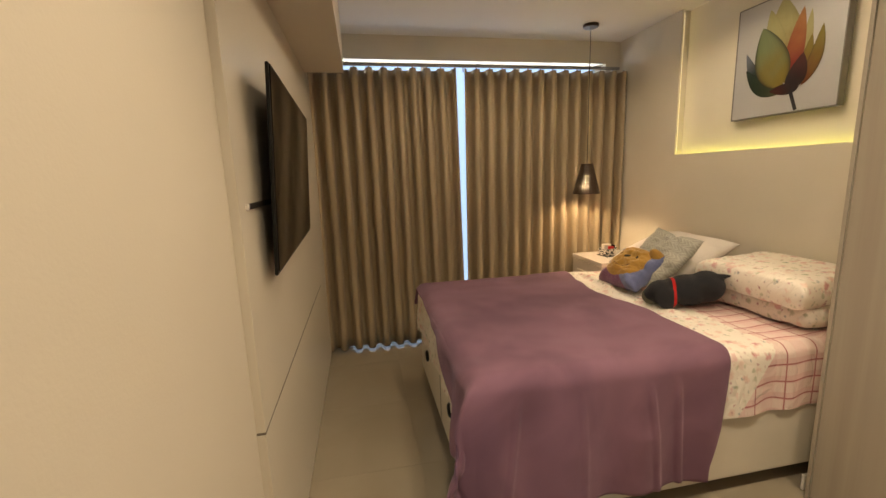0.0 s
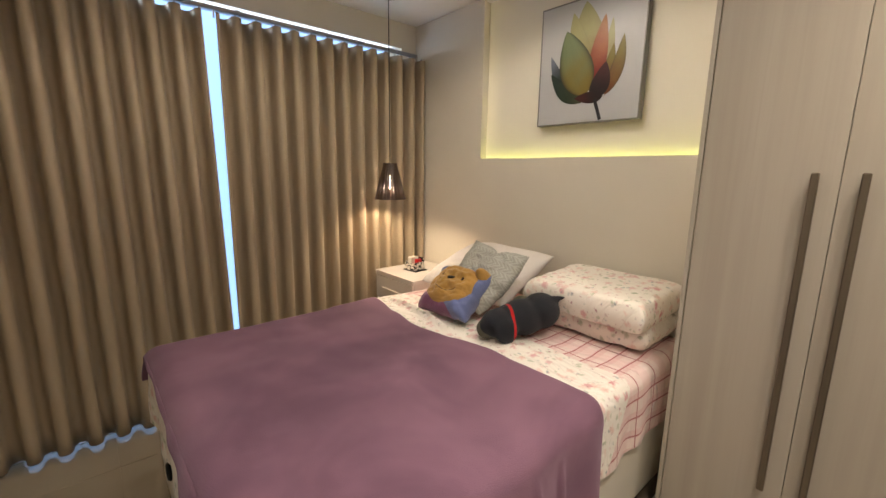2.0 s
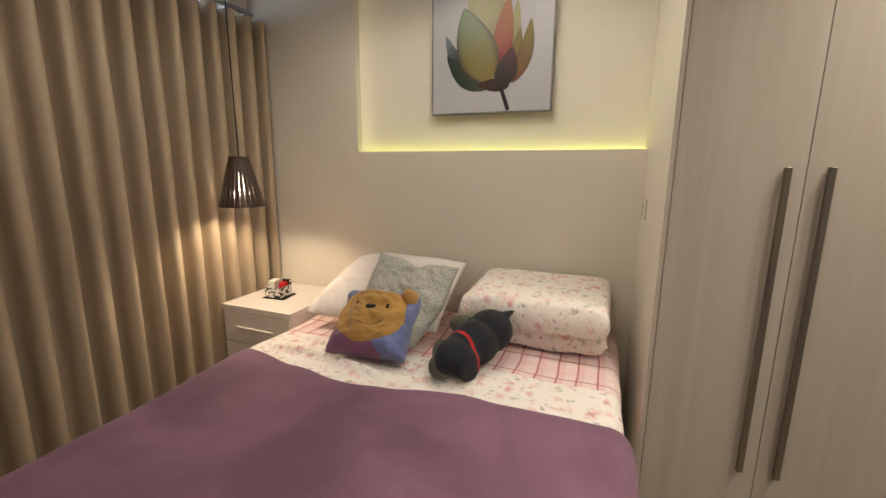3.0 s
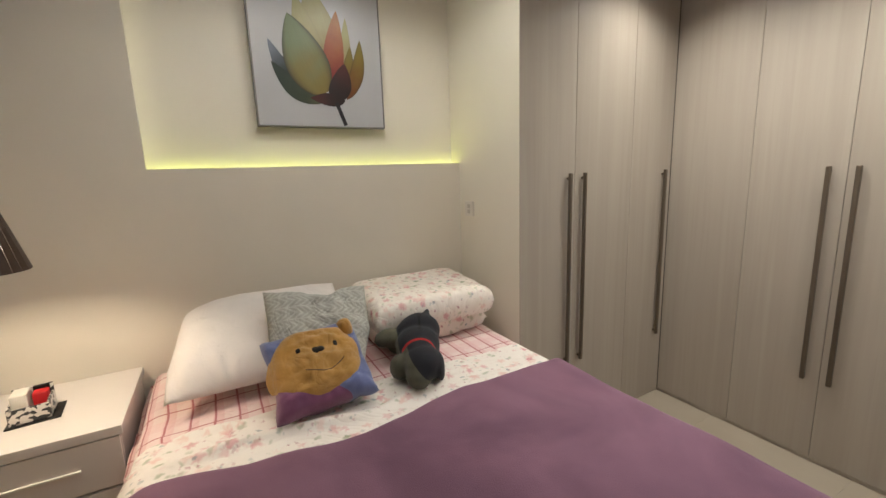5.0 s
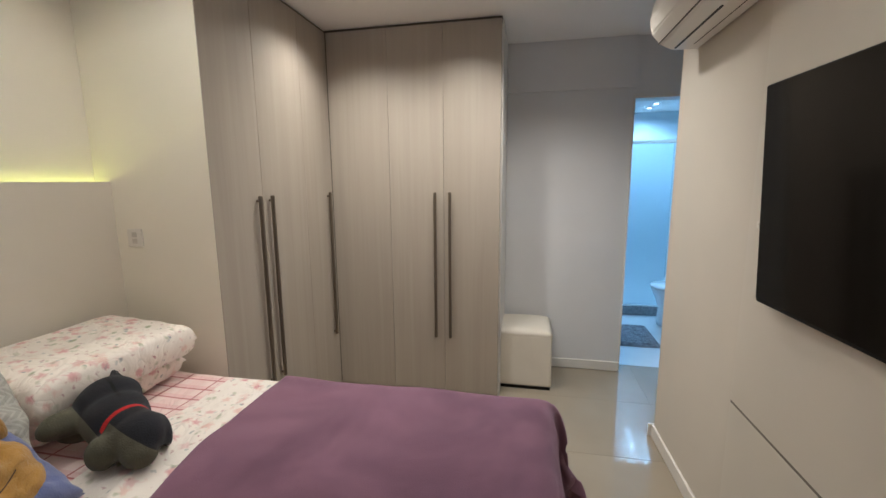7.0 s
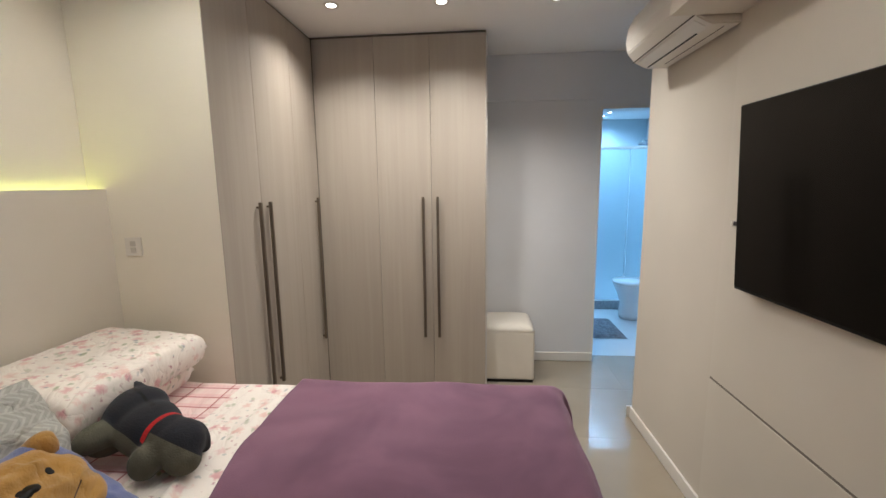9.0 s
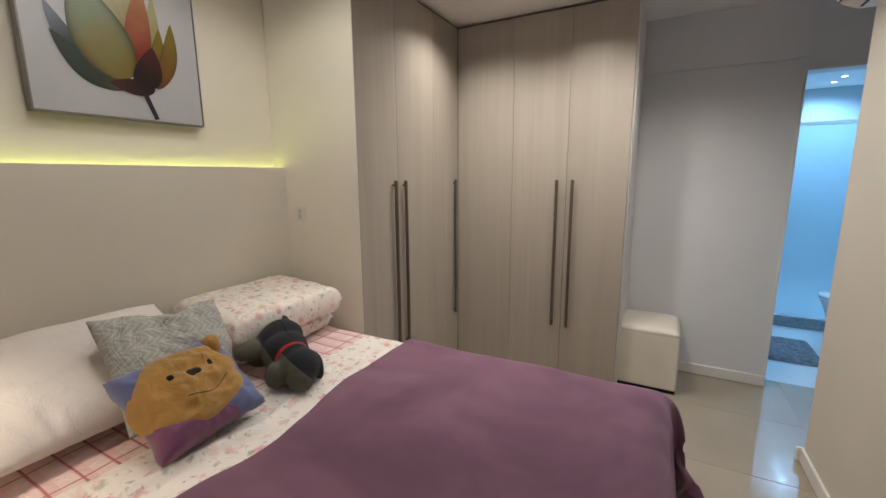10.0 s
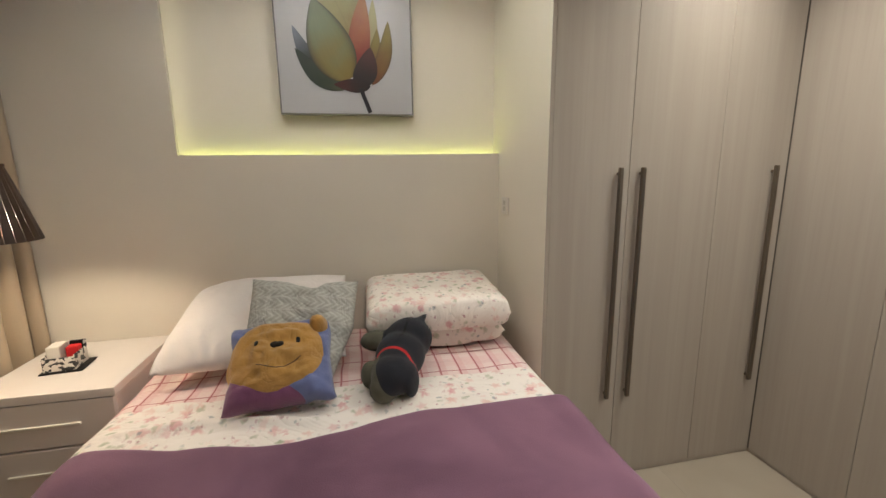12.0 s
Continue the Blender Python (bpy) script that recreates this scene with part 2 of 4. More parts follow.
M_SCREEN = mat("dark glossy screen", (0.006, 0.005, 0.004), 0.09, vary=0.1)
M_SCREEN.node_tree.nodes["Principled BSDF"].inputs["Specular IOR Level"].default_value = 0.15
M_BLACK.node_tree.nodes["Principled BSDF"].inputs["Specular IOR Level"].default_value = 0.25
M_METAL = mat("dark steel", (0.09, 0.08, 0.075), 0.4, metal=0.8, vary=0.1)
M_RAIL = mat("grey aluminium", (0.35, 0.35, 0.36), 0.4, metal=0.8, vary=0.05)
M_CURTAIN = mat("taupe satin curtain cloth", (0.40, 0.325, 0.232), 0.44, vary=0.06, scale=9, stretch=(1, 1, 0.15), bump=0.12, bump_scale=420)
M_CURTAIN.node_tree.nodes["Principled BSDF"].inputs["Specular IOR Level"].default_value = 0.8
M_CURTAIN.node_tree.nodes["Principled BSDF"].inputs["Specular Tint"].default_value = (1.0, 0.82, 0.6, 1)
M_DAY = glow("hazy daylight", (0.36, 0.60, 1.0), 1.25)
M_GLASS = glass_mat("window glass")
M_FROST = glass_mat("frosted bluish glass", (0.80, 0.93, 0.97))
M_FROST.node_tree.nodes["Principled BSDF"].inputs["Roughness"].default_value = 0.45
M_FLEECE = fleece_material("mauve fleece")
M_SHEET = sheet_material("flowered and checked cotton", 1.98)
M_FLORAL = floral_material("flowered pillow cotton")
M_COTTON = mat("white pillow cotton", (0.735, 0.685, 0.65), 0.85, vary=0.04, scale=7, bump=0.3, bump_scale=240)
M_CHEV = chevron_material("grey chevron knit")
M_MUSTARD = mat("mustard plush", (0.43, 0.235, 0.055), 0.95, vary=0.12, scale=14, bump=0.5, bump_scale=300, sheen=0.25)
M_CHAR = mat("charcoal plush", (0.022, 0.022, 0.026), 0.95, vary=0.25, scale=16, bump=0.5, bump_scale=260, sheen=0.15)


def creased(m, scale, depth, stretch=(1, 1, 1)):
    """Adds soft creases under a cloth's own grain."""
    n, l = m.node_tree.nodes, m.node_tree.links
    p = n["Principled BSDF"]
    grain = p.inputs["Normal"].links[0].from_node
    co = n.new("ShaderNodeTexCoord")
    mp = n.new("ShaderNodeMapping")
    mp.inputs["Scale"].default_value = stretch
    l.new(co.outputs["Object"], mp.inputs[0])
    no = n.new("ShaderNodeTexNoise")
    no.inputs["Scale"].default_value, no.inputs["Detail"].default_value, no.inputs["Distortion"].default_value = scale, 3, 1.6
    l.new(mp.outputs[0], no.inputs[0])
    ridge = maths(n, l, "ABSOLUTE", maths(n, l, "SUBTRACT", no.outputs[0], 0.5))
    bump = n.new("ShaderNodeBump")
    bump.inputs["Strength"].default_value, bump.inputs["Distance"].default_value = 0.7, depth
    l.new(maths(n, l, "POWER", ridge, 0.7), bump.inputs["Height"])
    l.new(bump.outputs[0], grain.inputs["Normal"])


creased(M_COTTON, 9, 0.006)
creased(M_SHEET, 4, 0.022, (1.6, 0.8, 1))
creased(M_FLORAL, 5, 0.022)
creased(M_CHEV, 6, 0.02)
creased(M_MUSTARD, 9, 0.012)
creased(M_FLEECE, 2.0, 0.0025, (1, 1, 0.5))
M_RED = mat("red ribbon", (0.50, 0.012, 0.014), 0.7, vary=0.1)
M_DARKWOOD = mat("dark brown wood slat", (0.050, 0.025, 0.014), 0.45, vary=0.25, scale=20, stretch=(1, 1, 0.1))
M_BULB = glow("warm bulb", (1.0, 0.80, 0.55), 14.0)
M_SPOT = glow("warm downlight lens", (1.0, 0.88, 0.72), 9.0)
M_BATHSPOT = glow("cool downlight lens", (0.8, 0.92, 1.0), 9.0)
M_LED = glow("yellow-green light strip", (0.88, 0.96, 0.22), 8.0)
M_LED_SIDE = glow("pale light strip", (1.0, 0.95, 0.68), 1.7)
M_GLOSSWHITE = mat("glossy white lacquer", (0.74, 0.69, 0.64), 0.14, vary=0.02, coat=0.3)
M_SOCKET = mat("white plastic", (0.74, 0.70, 0.62), 0.35, vary=0.03)
M_AC = mat("white appliance plastic", (0.76, 0.72, 0.65), 0.32, vary=0.02)
M_BATHTILE = mat("pale glazed wall tile", (0.62, 0.70, 0.74), 0.25, vary=0.03, scale=3)
M_BATHFLOOR = mat("pale bathroom tile", (0.70, 0.73, 0.75), 0.2, vary=0.04, scale=3)
M_PORCELAIN = mat("white porcelain", (0.82, 0.83, 0.84), 0.08, vary=0.01)
M_MAT = mat("grey shaggy rug", (0.20, 0.20, 0.22), 0.95, vary=0.35, scale=30, bump=1.0, bump_scale=120)
M_STONE = mat("grey granite curb", (0.30, 0.32, 0.34), 0.3, vary=0.25, scale=60)
M_CHROME = mat("chrome", (0.7, 0.7, 0.72), 0.1, metal=1.0, vary=0.02)


# ---- mesh helpers ----
def link(name, bm, material, parent=None, label="", smooth=False):
    me = bpy.data.meshes.new(name)
    bm.normal_update()
    bm.to_mesh(me)
    bm.free()
    for m in (material if isinstance(material, (list, tuple)) else [material]):
        me.materials.append(m)
    if smooth:
        for f in me.polygons:
            f.use_smooth = True
    ob = new(name, me)
    if parent:
        ob.parent = parent
    if label:
        tagged(ob, label)
    return ob


def part(name, bm, material, parent, label="", smooth=False):
    return link(name, bm, material, parent, label, smooth)


def base(name, x, y, z, label, category, group="", turn=0):
    e = new(name)
    e.empty_display_size = 0.1
    e.matrix_world = pose(x, y, z, 0, 0, turn)
    return tagged(e, label, category, group)


def box(x0, y0, z0, x1, y1, z1, bevel=0.0, seg=2, bm=None):
    own = bm is None
    b = bmesh.new()
    bmesh.ops.create_cube(b, size=1)
    bmesh.ops.scale(b, vec=(abs(x1 - x0), abs(y1 - y0), abs(z1 - z0)), verts=b.verts)
    bmesh.ops.translate(b, vec=((x0 + x1) / 2, (y0 + y1) / 2, (z0 + z1) / 2), verts=b.verts)
    if bevel:
        bmesh.ops.bevel(b, geom=b.edges[:] + b.verts[:], offset=bevel, segments=seg, profile=0.5, affect="EDGES")
    if own:
        return b
    me = bpy.data.meshes.new("tmp")
    b.to_mesh(me)
    b.free()
    bm.from_mesh(me)
    bpy.data.meshes.remove(me)
    return bm


def tube(r0, r1, z0, z1, seg=24, x=0.0, y=0.0, cap=True):
    b = bmesh.new()
    bmesh.ops.create_cone(b, cap_ends=cap, segments=seg, radius1=r0, radius2=r1, depth=z1 - z0)
    bmesh.ops.translate(b, vec=(x, y, (z0 + z1) / 2), verts=b.verts)
    return b


def turned(profile, seg=24):
    """A lathed solid from (radius, height) pairs."""
    b = bmesh.new()
    rings = [[b.verts.new((r * math.cos(2 * math.pi * k / seg), r * math.sin(2 * math.pi * k / seg), z)) for k in range(seg)] for r, z in profile]
    for a, c in zip(rings, rings[1:]):
        for k in range(seg):
            b.faces.new((a[k], a[(k + 1) % seg], c[(k + 1) % seg], c[k]))
    b.faces.new(rings[0][::-1])
    b.faces.new(rings[-1])
    return b


def sheet_grid(nu, nv, fn, thick=0.0):
    """A grid surface of fn(u, v), u and v from 0 to 1, thickened inwards."""
    b = bmesh.new()
    g = [[b.verts.new(fn(i / nu, j / nv)) for j in range(nv + 1)] for i in range(nu + 1)]
    for i in range(nu):
        for j in range(nv):
            b.faces.new((g[i][j], g[i + 1][j], g[i + 1][j + 1], g[i][j + 1]))
    if thick:
        bmesh.ops.recalc_face_normals(b, faces=b.faces[:])
        bmesh.ops.solidify(b, geom=b.faces[:], thickness=thick)
    return b


def structure(name, bm, material, label, smooth=False):
    return tagged(link(name, bm, material, smooth=smooth), label, kind="structure")


# ---- the room's shell ----
CEIL = 2.44
bm = box(0.006, 0.33, 0, -0.14, 3.32, CEIL)
structure("wall_west", bm, M_WALL, "cream painted bedroom wall behind the television panel")
bm = box(0.0061, 0.33, 0, 0.0300, 1.1280, CEIL - 0.001)
for v in bm.verts:
    if v.co.x > 0.02 and v.co.y > 1.0:
        v.co.x = 0.0075
structure("wall_west_pier", bm, mat("cream pier paint", (0.63, 0.58, 0.50), 0.7, vary=0.03, scale=2.0, bump=0.08, bump_scale=160), "cream painted wall pier at the room's entry")
structure("wall_corridor", box(-1.35, 0.331, 0, -0.141, 0.48, CEIL), M_WALL, "cream painted short entry wall")
structure("wall_entry", box(-1.5, -0.52, 0, -1.351, 0.48, CEIL), M_WALL, "cream painted wall closing the entry")
bm = box(0.05, -0.64, 0, 2.80, -0.52, CEIL)
box(-1.5, -0.64, 0, -0.75, -0.52, CEIL, bm=bm)
box(-0.75, -0.64, 2.04, 0.05, -0.52, CEIL, bm=bm)
structure("wall_south", bm, M_WHITE, "white painted wall with the bathroom doorway")
structure("beam_south", box(0.05, -0.519, 2.10, 0.943, -0.497, CEIL - 0.001), M_WHITE, "shallow white painted beam above the wall")
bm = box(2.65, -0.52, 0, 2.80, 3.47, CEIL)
structure("wall_east", bm, M_LIT_CREAM, "cream painted recessed niche wall, strip glow lightened into its paint")
bm = box(2.57, 1.196, 0, 2.647, 3.32, 1.452)
box(2.57, 1.196, 1.452, 2.584, 2.62, 1.475, bm=bm)
box(2.57, 2.642, 1.452, 2.649, 3.32, CEIL - 0.001, bm=bm)
box(2.57, 2.62, 1.452, 2.584, 2.642, CEIL - 0.001, bm=bm)
structure("wall_east_front", bm, M_HEAD, "greige painted headboard wall framing a recessed niche")
bm = box(2.0905, 1.161, 0, 2.648, 1.172, CEIL - 0.001)
for v in bm.verts:
    if v.co.y > 1.17:
        v.co.y += 0.056 * (v.co.x - 2.0765)
structure("wall_return", bm, M_LIT_CREAM, "cream painted return wall beside the bed, strip glow lightened into its paint")
bm = box(-0.14, 3.321, 0, 0.14, 3.47, CEIL)
box(2.44, 3.321, 0, 2.649, 3.47, CEIL, bm=bm)
box(0.14, 3.321, 2.265, 2.44, 3.47, CEIL, bm=bm)
structure("wall_north", bm, M_WALL, "cream painted window wall above the curtains")
structure("ceiling", box(-1.5, -0.64, CEIL, 2.8, 3.47, CEIL + 0.1), M_CEIL, "smooth white painted ceiling")
structure("soffit", box(0.0061, 1.1285, 2.08, 0.285, 2.96, CEIL - 0.001), M_WALL, "cream painted dropped soffit along the wall")

# skirting boards
bm = box(0.0304, 0.3295, 0.002, 0.044, 1.127, 0.075, 0.003, 1)
for v in bm.verts:
    v.co.x -= 0.0225 * (v.co.y - 0.33) / 0.798
structure("baseboard_west", bm, M_TRIM, "white skirting board along the wall")
structure("baseboard_west_end", box(-0.141, 0.315, 0.002, 0.060, 0.329, 0.075, 0.003, 1), M_TRIM, "white skirting board round the wall's end")
structure("baseboard_south", box(0.052, -0.519, 0.002, 0.942, -0.504, 0.075, 0.003, 1), M_TRIM, "white skirting board below the white wall")
structure("baseboard_return", box(2.12, 1.2055, 0.002, 2.569, 1.2185, 0.075, 0.003, 1), M_TRIM, "white skirting board beside the bed")

# television panel with a thin groove
panel = structure("trim_panel", box(0.0062, 1.1281, 0.670, 0.0325, 3.20, 2.079, 0.001, 1), M_PANEL, "smooth off-white lacquered wall panel")
part("panel_lower", box(0.0062, 1.1281, 0.004, 0.0325, 3.20, 0.660, 0.001, 1), M_PANEL, panel)
# groove filled almost flush; brown colour replaces the shade inside it
part("groove", box(0.0062, 1.131, 0.6605, 0.0314, 2.85, 0.6695), mat("brown groove shade", (0.19, 0.165, 0.135), 0.7, vary=0.1), panel, "panel groove filled nearly flush, its shade put in as brown")
part("panel_joint", box(0.0062, 2.851, 0.6605, 0.0316, 3.199, 0.6695), M_PANEL, panel)

# window behind the curtains
win = tagged(new("window_1"), "wide sliding balcony window behind closed curtains", "window", kind="structure")
for x0, x1, z0, z1 in ((0.141, 2.439, 0.001, 0.010), (0.141, 2.439, 2.25, 2.264), (0.141, 0.19, 0.01, 2.25), (2.39, 2.439, 0.01, 2.25), (0.88, 0.93, 0.01, 2.25), (1.66, 1.71, 0.01, 2.25)):
    part("window_frame", box(x0, 3.40, z0, x1, 3.45, z1, 0.004, 1), M_TRIM, win)
for x0, x1 in ((0.191, 0.879), (0.931, 1.659), (1.711, 2.389)):
    pane = part("pane", box(x0, 3.422, 0.011, x1, 3.428, 2.249), M_GLASS, win)
    pane.visible_shadow = False
# added white reflector strip, brightens the ribbon of daylight below the hems
part("sill_reflector", box(0.141, 3.30, 0.0005, 2.439, 3.398, 0.0035), M_TRIM, win, "pale strip added to brighten the daylight under the curtains")
structure("backdrop", box(-6, 5.5, -3, 9, 5.6, 7), M_DAY, "pale bluish daylight haze outside the window")

# ---- curtains ----
def curtain(name, x0, x1, lean0, lean1, label, seed):
    rnd = random.Random(seed)
    waves = max(3, round((x1 - x0) / 0.107))
    amps = [rnd.uniform(0.9, 1.1) for _ in range(waves + 2)]
    thing = base(name, (x0 + x1) / 2, 3.235, 0.03, label, "curtain", "curtains")
    top, bottom = 2.178, 0.018

    def at(u, v):
        k = u * waves
        ph = 2 * math.pi * k
        a = 0.048 * amps[int(k)] * (1 - 0.1 * v)
        wob = noise.noise((k * 1.3, v * 1.7, seed)) * 0.008 * v
        x = x0 + (x1 - x0) * u + 0.007 * math.sin(2 * ph) + (lean0 * (1 - u) + lean1 * u) * v
        y = 3.24 - a * math.cos(ph) + wob
        z = top - (top - bottom) * v
        return (x - (x0 + x1) / 2 + wob, y - 3.235, z - 0.03)

    cloth = part("cloth", sheet_grid(waves * 16, 24, at), M_CURTAIN, thing, smooth=True)
    cloth.modifiers.new("thickness", "SOLIDIFY").thickness = 0.0025
    for i in range(waves + 1):
        x = -(x1 - x0) / 2 + (x1 - x0) * (i / waves)
        part("glider", box(x - 0.004, -0.006, 2.13, x + 0.004, 0.006, 2.165), M_RAIL, thing, "small grey curtain glider")
    return thing


curtain("curtain", 0.026, 1.112, 0.0, 0.035, "floor-length pleated taupe curtain, drawn", 3)
curtain("curtain", 1.178, 2.555, -0.012, 0.0, "floor-length pleated taupe curtain, drawn", 9)
rail = base("curtain_rail", 1.3, 3.235, 2.195, "grey aluminium curtain rail below the ceiling", "curtain rail")
part("track", box(-1.24, -0.012, 0.0, 1.21, 0.012, 0.022, 0.003, 1), M_RAIL, rail)
for x in (-1.0, 0.0, 1.0):
    part("bracket", box(x - 0.012, 0.0, 0.022, x + 0.012, 0.086, 0.03), M_RAIL, rail)

# ---- wardrobe ----
def wardrobe(name, faces, x0, y0, x1, y1, axis, front, seams, bars, label, side=None):
    """Tall built-in wardrobe bank: carcass, doors between the seams, upright bars. axis: the way its doors face."""
    thing = base(name, (x0 + x1) / 2, (y0 + y1) / 2, 0, label, "wardrobe", "built-in wardrobe banks")
    ox, oy = (x0 + x1) / 2, (y0 + y1) / 2
    back = 0.02
    if axis == "x":
        part("body", box(front + back - ox, y0 - oy, 0.0, x1 - ox, y1 - oy, 2.40), M_CARC, thing)
        part("plinth", box(front + 0.004 - ox, y0 - oy, 0.001, front + back - ox, y1 - oy, 0.018), M_WOOD, thing)
        # solid strip, the shade of the ceiling gap is in its dark colour
        part("gap_shade_strip", box(front + 0.012 - ox, y0 - oy, 2.40, x1 - ox, y1 - oy, CEIL - 0.002), M_GAP, thing, "dark strip coloured as the gap's shade below the ceiling")
    else:
        part("body", box(x0 - ox, y0 - oy, 0.0, x1 - ox, front - back - oy, 2.40), M_CARC, thing)
        part("plinth", box(x0 - ox, front - back - oy, 0.001, x1 - ox, front - 0.004 - oy, 0.018), M_WOOD, thing)
        part("gap_shade_strip", box(x0 - ox, y0 - oy, 2.40, x1 - ox, front - 0.012 - oy, CEIL - 0.002), M_GAP, thing, "dark strip coloured as the gap's shade below the ceiling")
    for a, c in zip(seams, seams[1:]):
        a, c = a + 0.0009, c - 0.0009
        if axis == "x":
            d = part("door", box(front - ox, a - oy, 0.02, front + back - 0.001 - ox, c - oy, 2.422, 0.0012, 1), M_WOOD, thing)
        else:
            d = part("door", box(a - ox, front - back + 0.001 - oy, 0.02, c - ox, front - oy, 2.422, 0.0012, 1), M_WOOD, thing)
        for h in bars:
            if a < h < c:
                if axis == "x":
                    b = box(front - 0.029 - ox, h - 0.009 - oy, 0.41, front - 0.013 - ox, h + 0.009 - oy, 1.40, 0.003, 1)
                    for z in (0.43, 1.375):
                        box(front - 0.015 - ox, h - 0.005 - oy, z - 0.005, front - ox, h + 0.005 - oy, z + 0.005, bm=b)
                else:
                    b = box(h - 0.009 - ox, front + 0.013 - oy, 0.41, h + 0.009 - ox, front + 0.029 - oy, 1.395, 0.003, 1)
                    for z in (0.43, 1.375):
                        box(h - 0.005 - ox, front - oy, z - 0.005, h + 0.005 - ox, front + 0.015 - oy, z + 0.005, bm=b)
                part("handle", b, M_BRONZE, d, "long upright bronze bar handle")
    return thing


wardrobe("wardrobe", 3, 2.09, 0.051, 2.648, 1.159, "x", 2.09, [0.052, 0.40, 0.822, 1.158], [0.128, 0.773, 0.873], "tall built-in wardrobe with pale grained laminate doors")
wb = wardrobe("wardrobe", 3, 0.945, -0.519, 2.648, 0.05, "y", 0.05, [0.946, 1.309, 1.675, 2.088], [1.268, 1.366], "tall built-in wardrobe with pale grained laminate doors")
part("edge_strip", box(2.0865 - 1.7965, 1.1592 + 0.2345, 0.004, 2.0900 - 1.7965, 1.1730 + 0.2345, 2.42), M_WOOD, wb, "narrow laminate edge strip")
part("end_panel", box(0.935 - 1.7965, -0.518 + 0.2345, 0.001, 0.9445 - 1.7965, 0.030 + 0.2345, 2.42, 0.001, 1), M_CARC, wb, "white end panel")

# added dark strip that paints the shade where the two banks meet
part("corner_shade_strip", box(2.0876 - 1.7965, 0.0303 + 0.2345, 0.02, 2.1095 - 1.7965, 0.0512 + 0.2345, 2.42), M_GAP, wb, "dark strip coloured as the inner corner's shade")

# ---- downlights ----
def downlight(x, y, lens):
    t = base("downlight", x, y, CEIL, "small round recessed ceiling downlight, lit, four of them added fill", "downlight", "ceiling downlights")
    part("ring", turned([(0.042, -0.0035), (0.042, -0.001), (0.030, -0.001), (0.030, -0.0035)], 24), M_AC, t)
    part("lens", tube(0.027, 0.027, -0.004, -0.0005, 20), lens, t, "glowing lens")


# the last four fittings only house the added fill lamps
for lx, ly in DOWNLIGHTS + FILL_LIGHTS:
    downlight(lx, ly, M_SPOT)
for lx, ly in BATH_LIGHTS:
    downlight(lx, ly, M_BATHSPOT)

# niche light strips
strip = base("light_strip", 2.61, 1.92, 1.453, "yellow-green light strip hidden in the niche edge, lit", "light strip")
part("strip_ledge", box(0.018, -0.71, 0.0, 0.028, 0.70, 0.005), M_LED, strip)
part("strip_side", box(-0.020, 0.7165, 0.03, -0.010, 0.7215, 0.97), M_LED_SIDE, strip)

# ---- cloth and cushion shapes ----
def drape(x0, x1, y0, y1, top, over, r, n, wrinkle, fold, seed, hang=None):
    """Cloth laid over a box top. over: hang past x0, x1, y0, y1. hang(px, py) may shorten it."""
    a0, a1, b0, b1 = x0 - over[0], x1 + over[1], y0 - over[2], y1 + over[3]

    def bend(e):
        if e <= 0:
            return 0.0, 0.0
        if e < r * math.pi / 2:
            return r * math.sin(e / r), r * (1 - math.cos(e / r))
        return r, r + e - r * math.pi / 2

    def at(u, v):
        p, q = a0 + (a1 - a0) * u, b0 + (b1 - b0) * v
        if hang:
            p, q = hang(p, q)
        cx, cy = min(max(p, x0 + r), x1 - r), min(max(q, y0 + r), y1 - r)
        ox, dx = bend(abs(p - cx))
        oy, dy = bend(abs(q - cy))
        down = (dx ** 3 + dy ** 3) ** (1 / 3)
        sx, sy = (1 if p > cx else -1), (1 if q > cy else -1)
        w = noise.noise((p * 3.1, q * 3.1, seed)) * wrinkle + noise.noise((p * 9, q * 9, seed + 4)) * wrinkle * 0.35
        f = fold * min(1.0, down / 0.3)
        fx = f * (math.sin(q * 24 + seed + 2 * noise.noise((q * 3, 0, seed))) * 0.6 + 0.7) if dx > r * 0.5 else 0
        fy = f * (math.sin(p * 21 + seed + 2.5 * noise.noise((p * 3, 1, seed))) * 0.6 + 0.7) if dy > r * 0.5 else 0
        flare = 0.30 * min(dx, dy) if hang and sy < 0 else 0.0
        ox, oy = ox + flare, oy + flare * 0.4
        return (cx + sx * (ox + fx + (w * 0.5 if dx > r else 0)), cy + sy * (oy + fy + (w * 0.5 if dy > r else 0)), top - down + (w if down < r else w * 0.3))

    return sheet_grid(n[0], n[1], at)


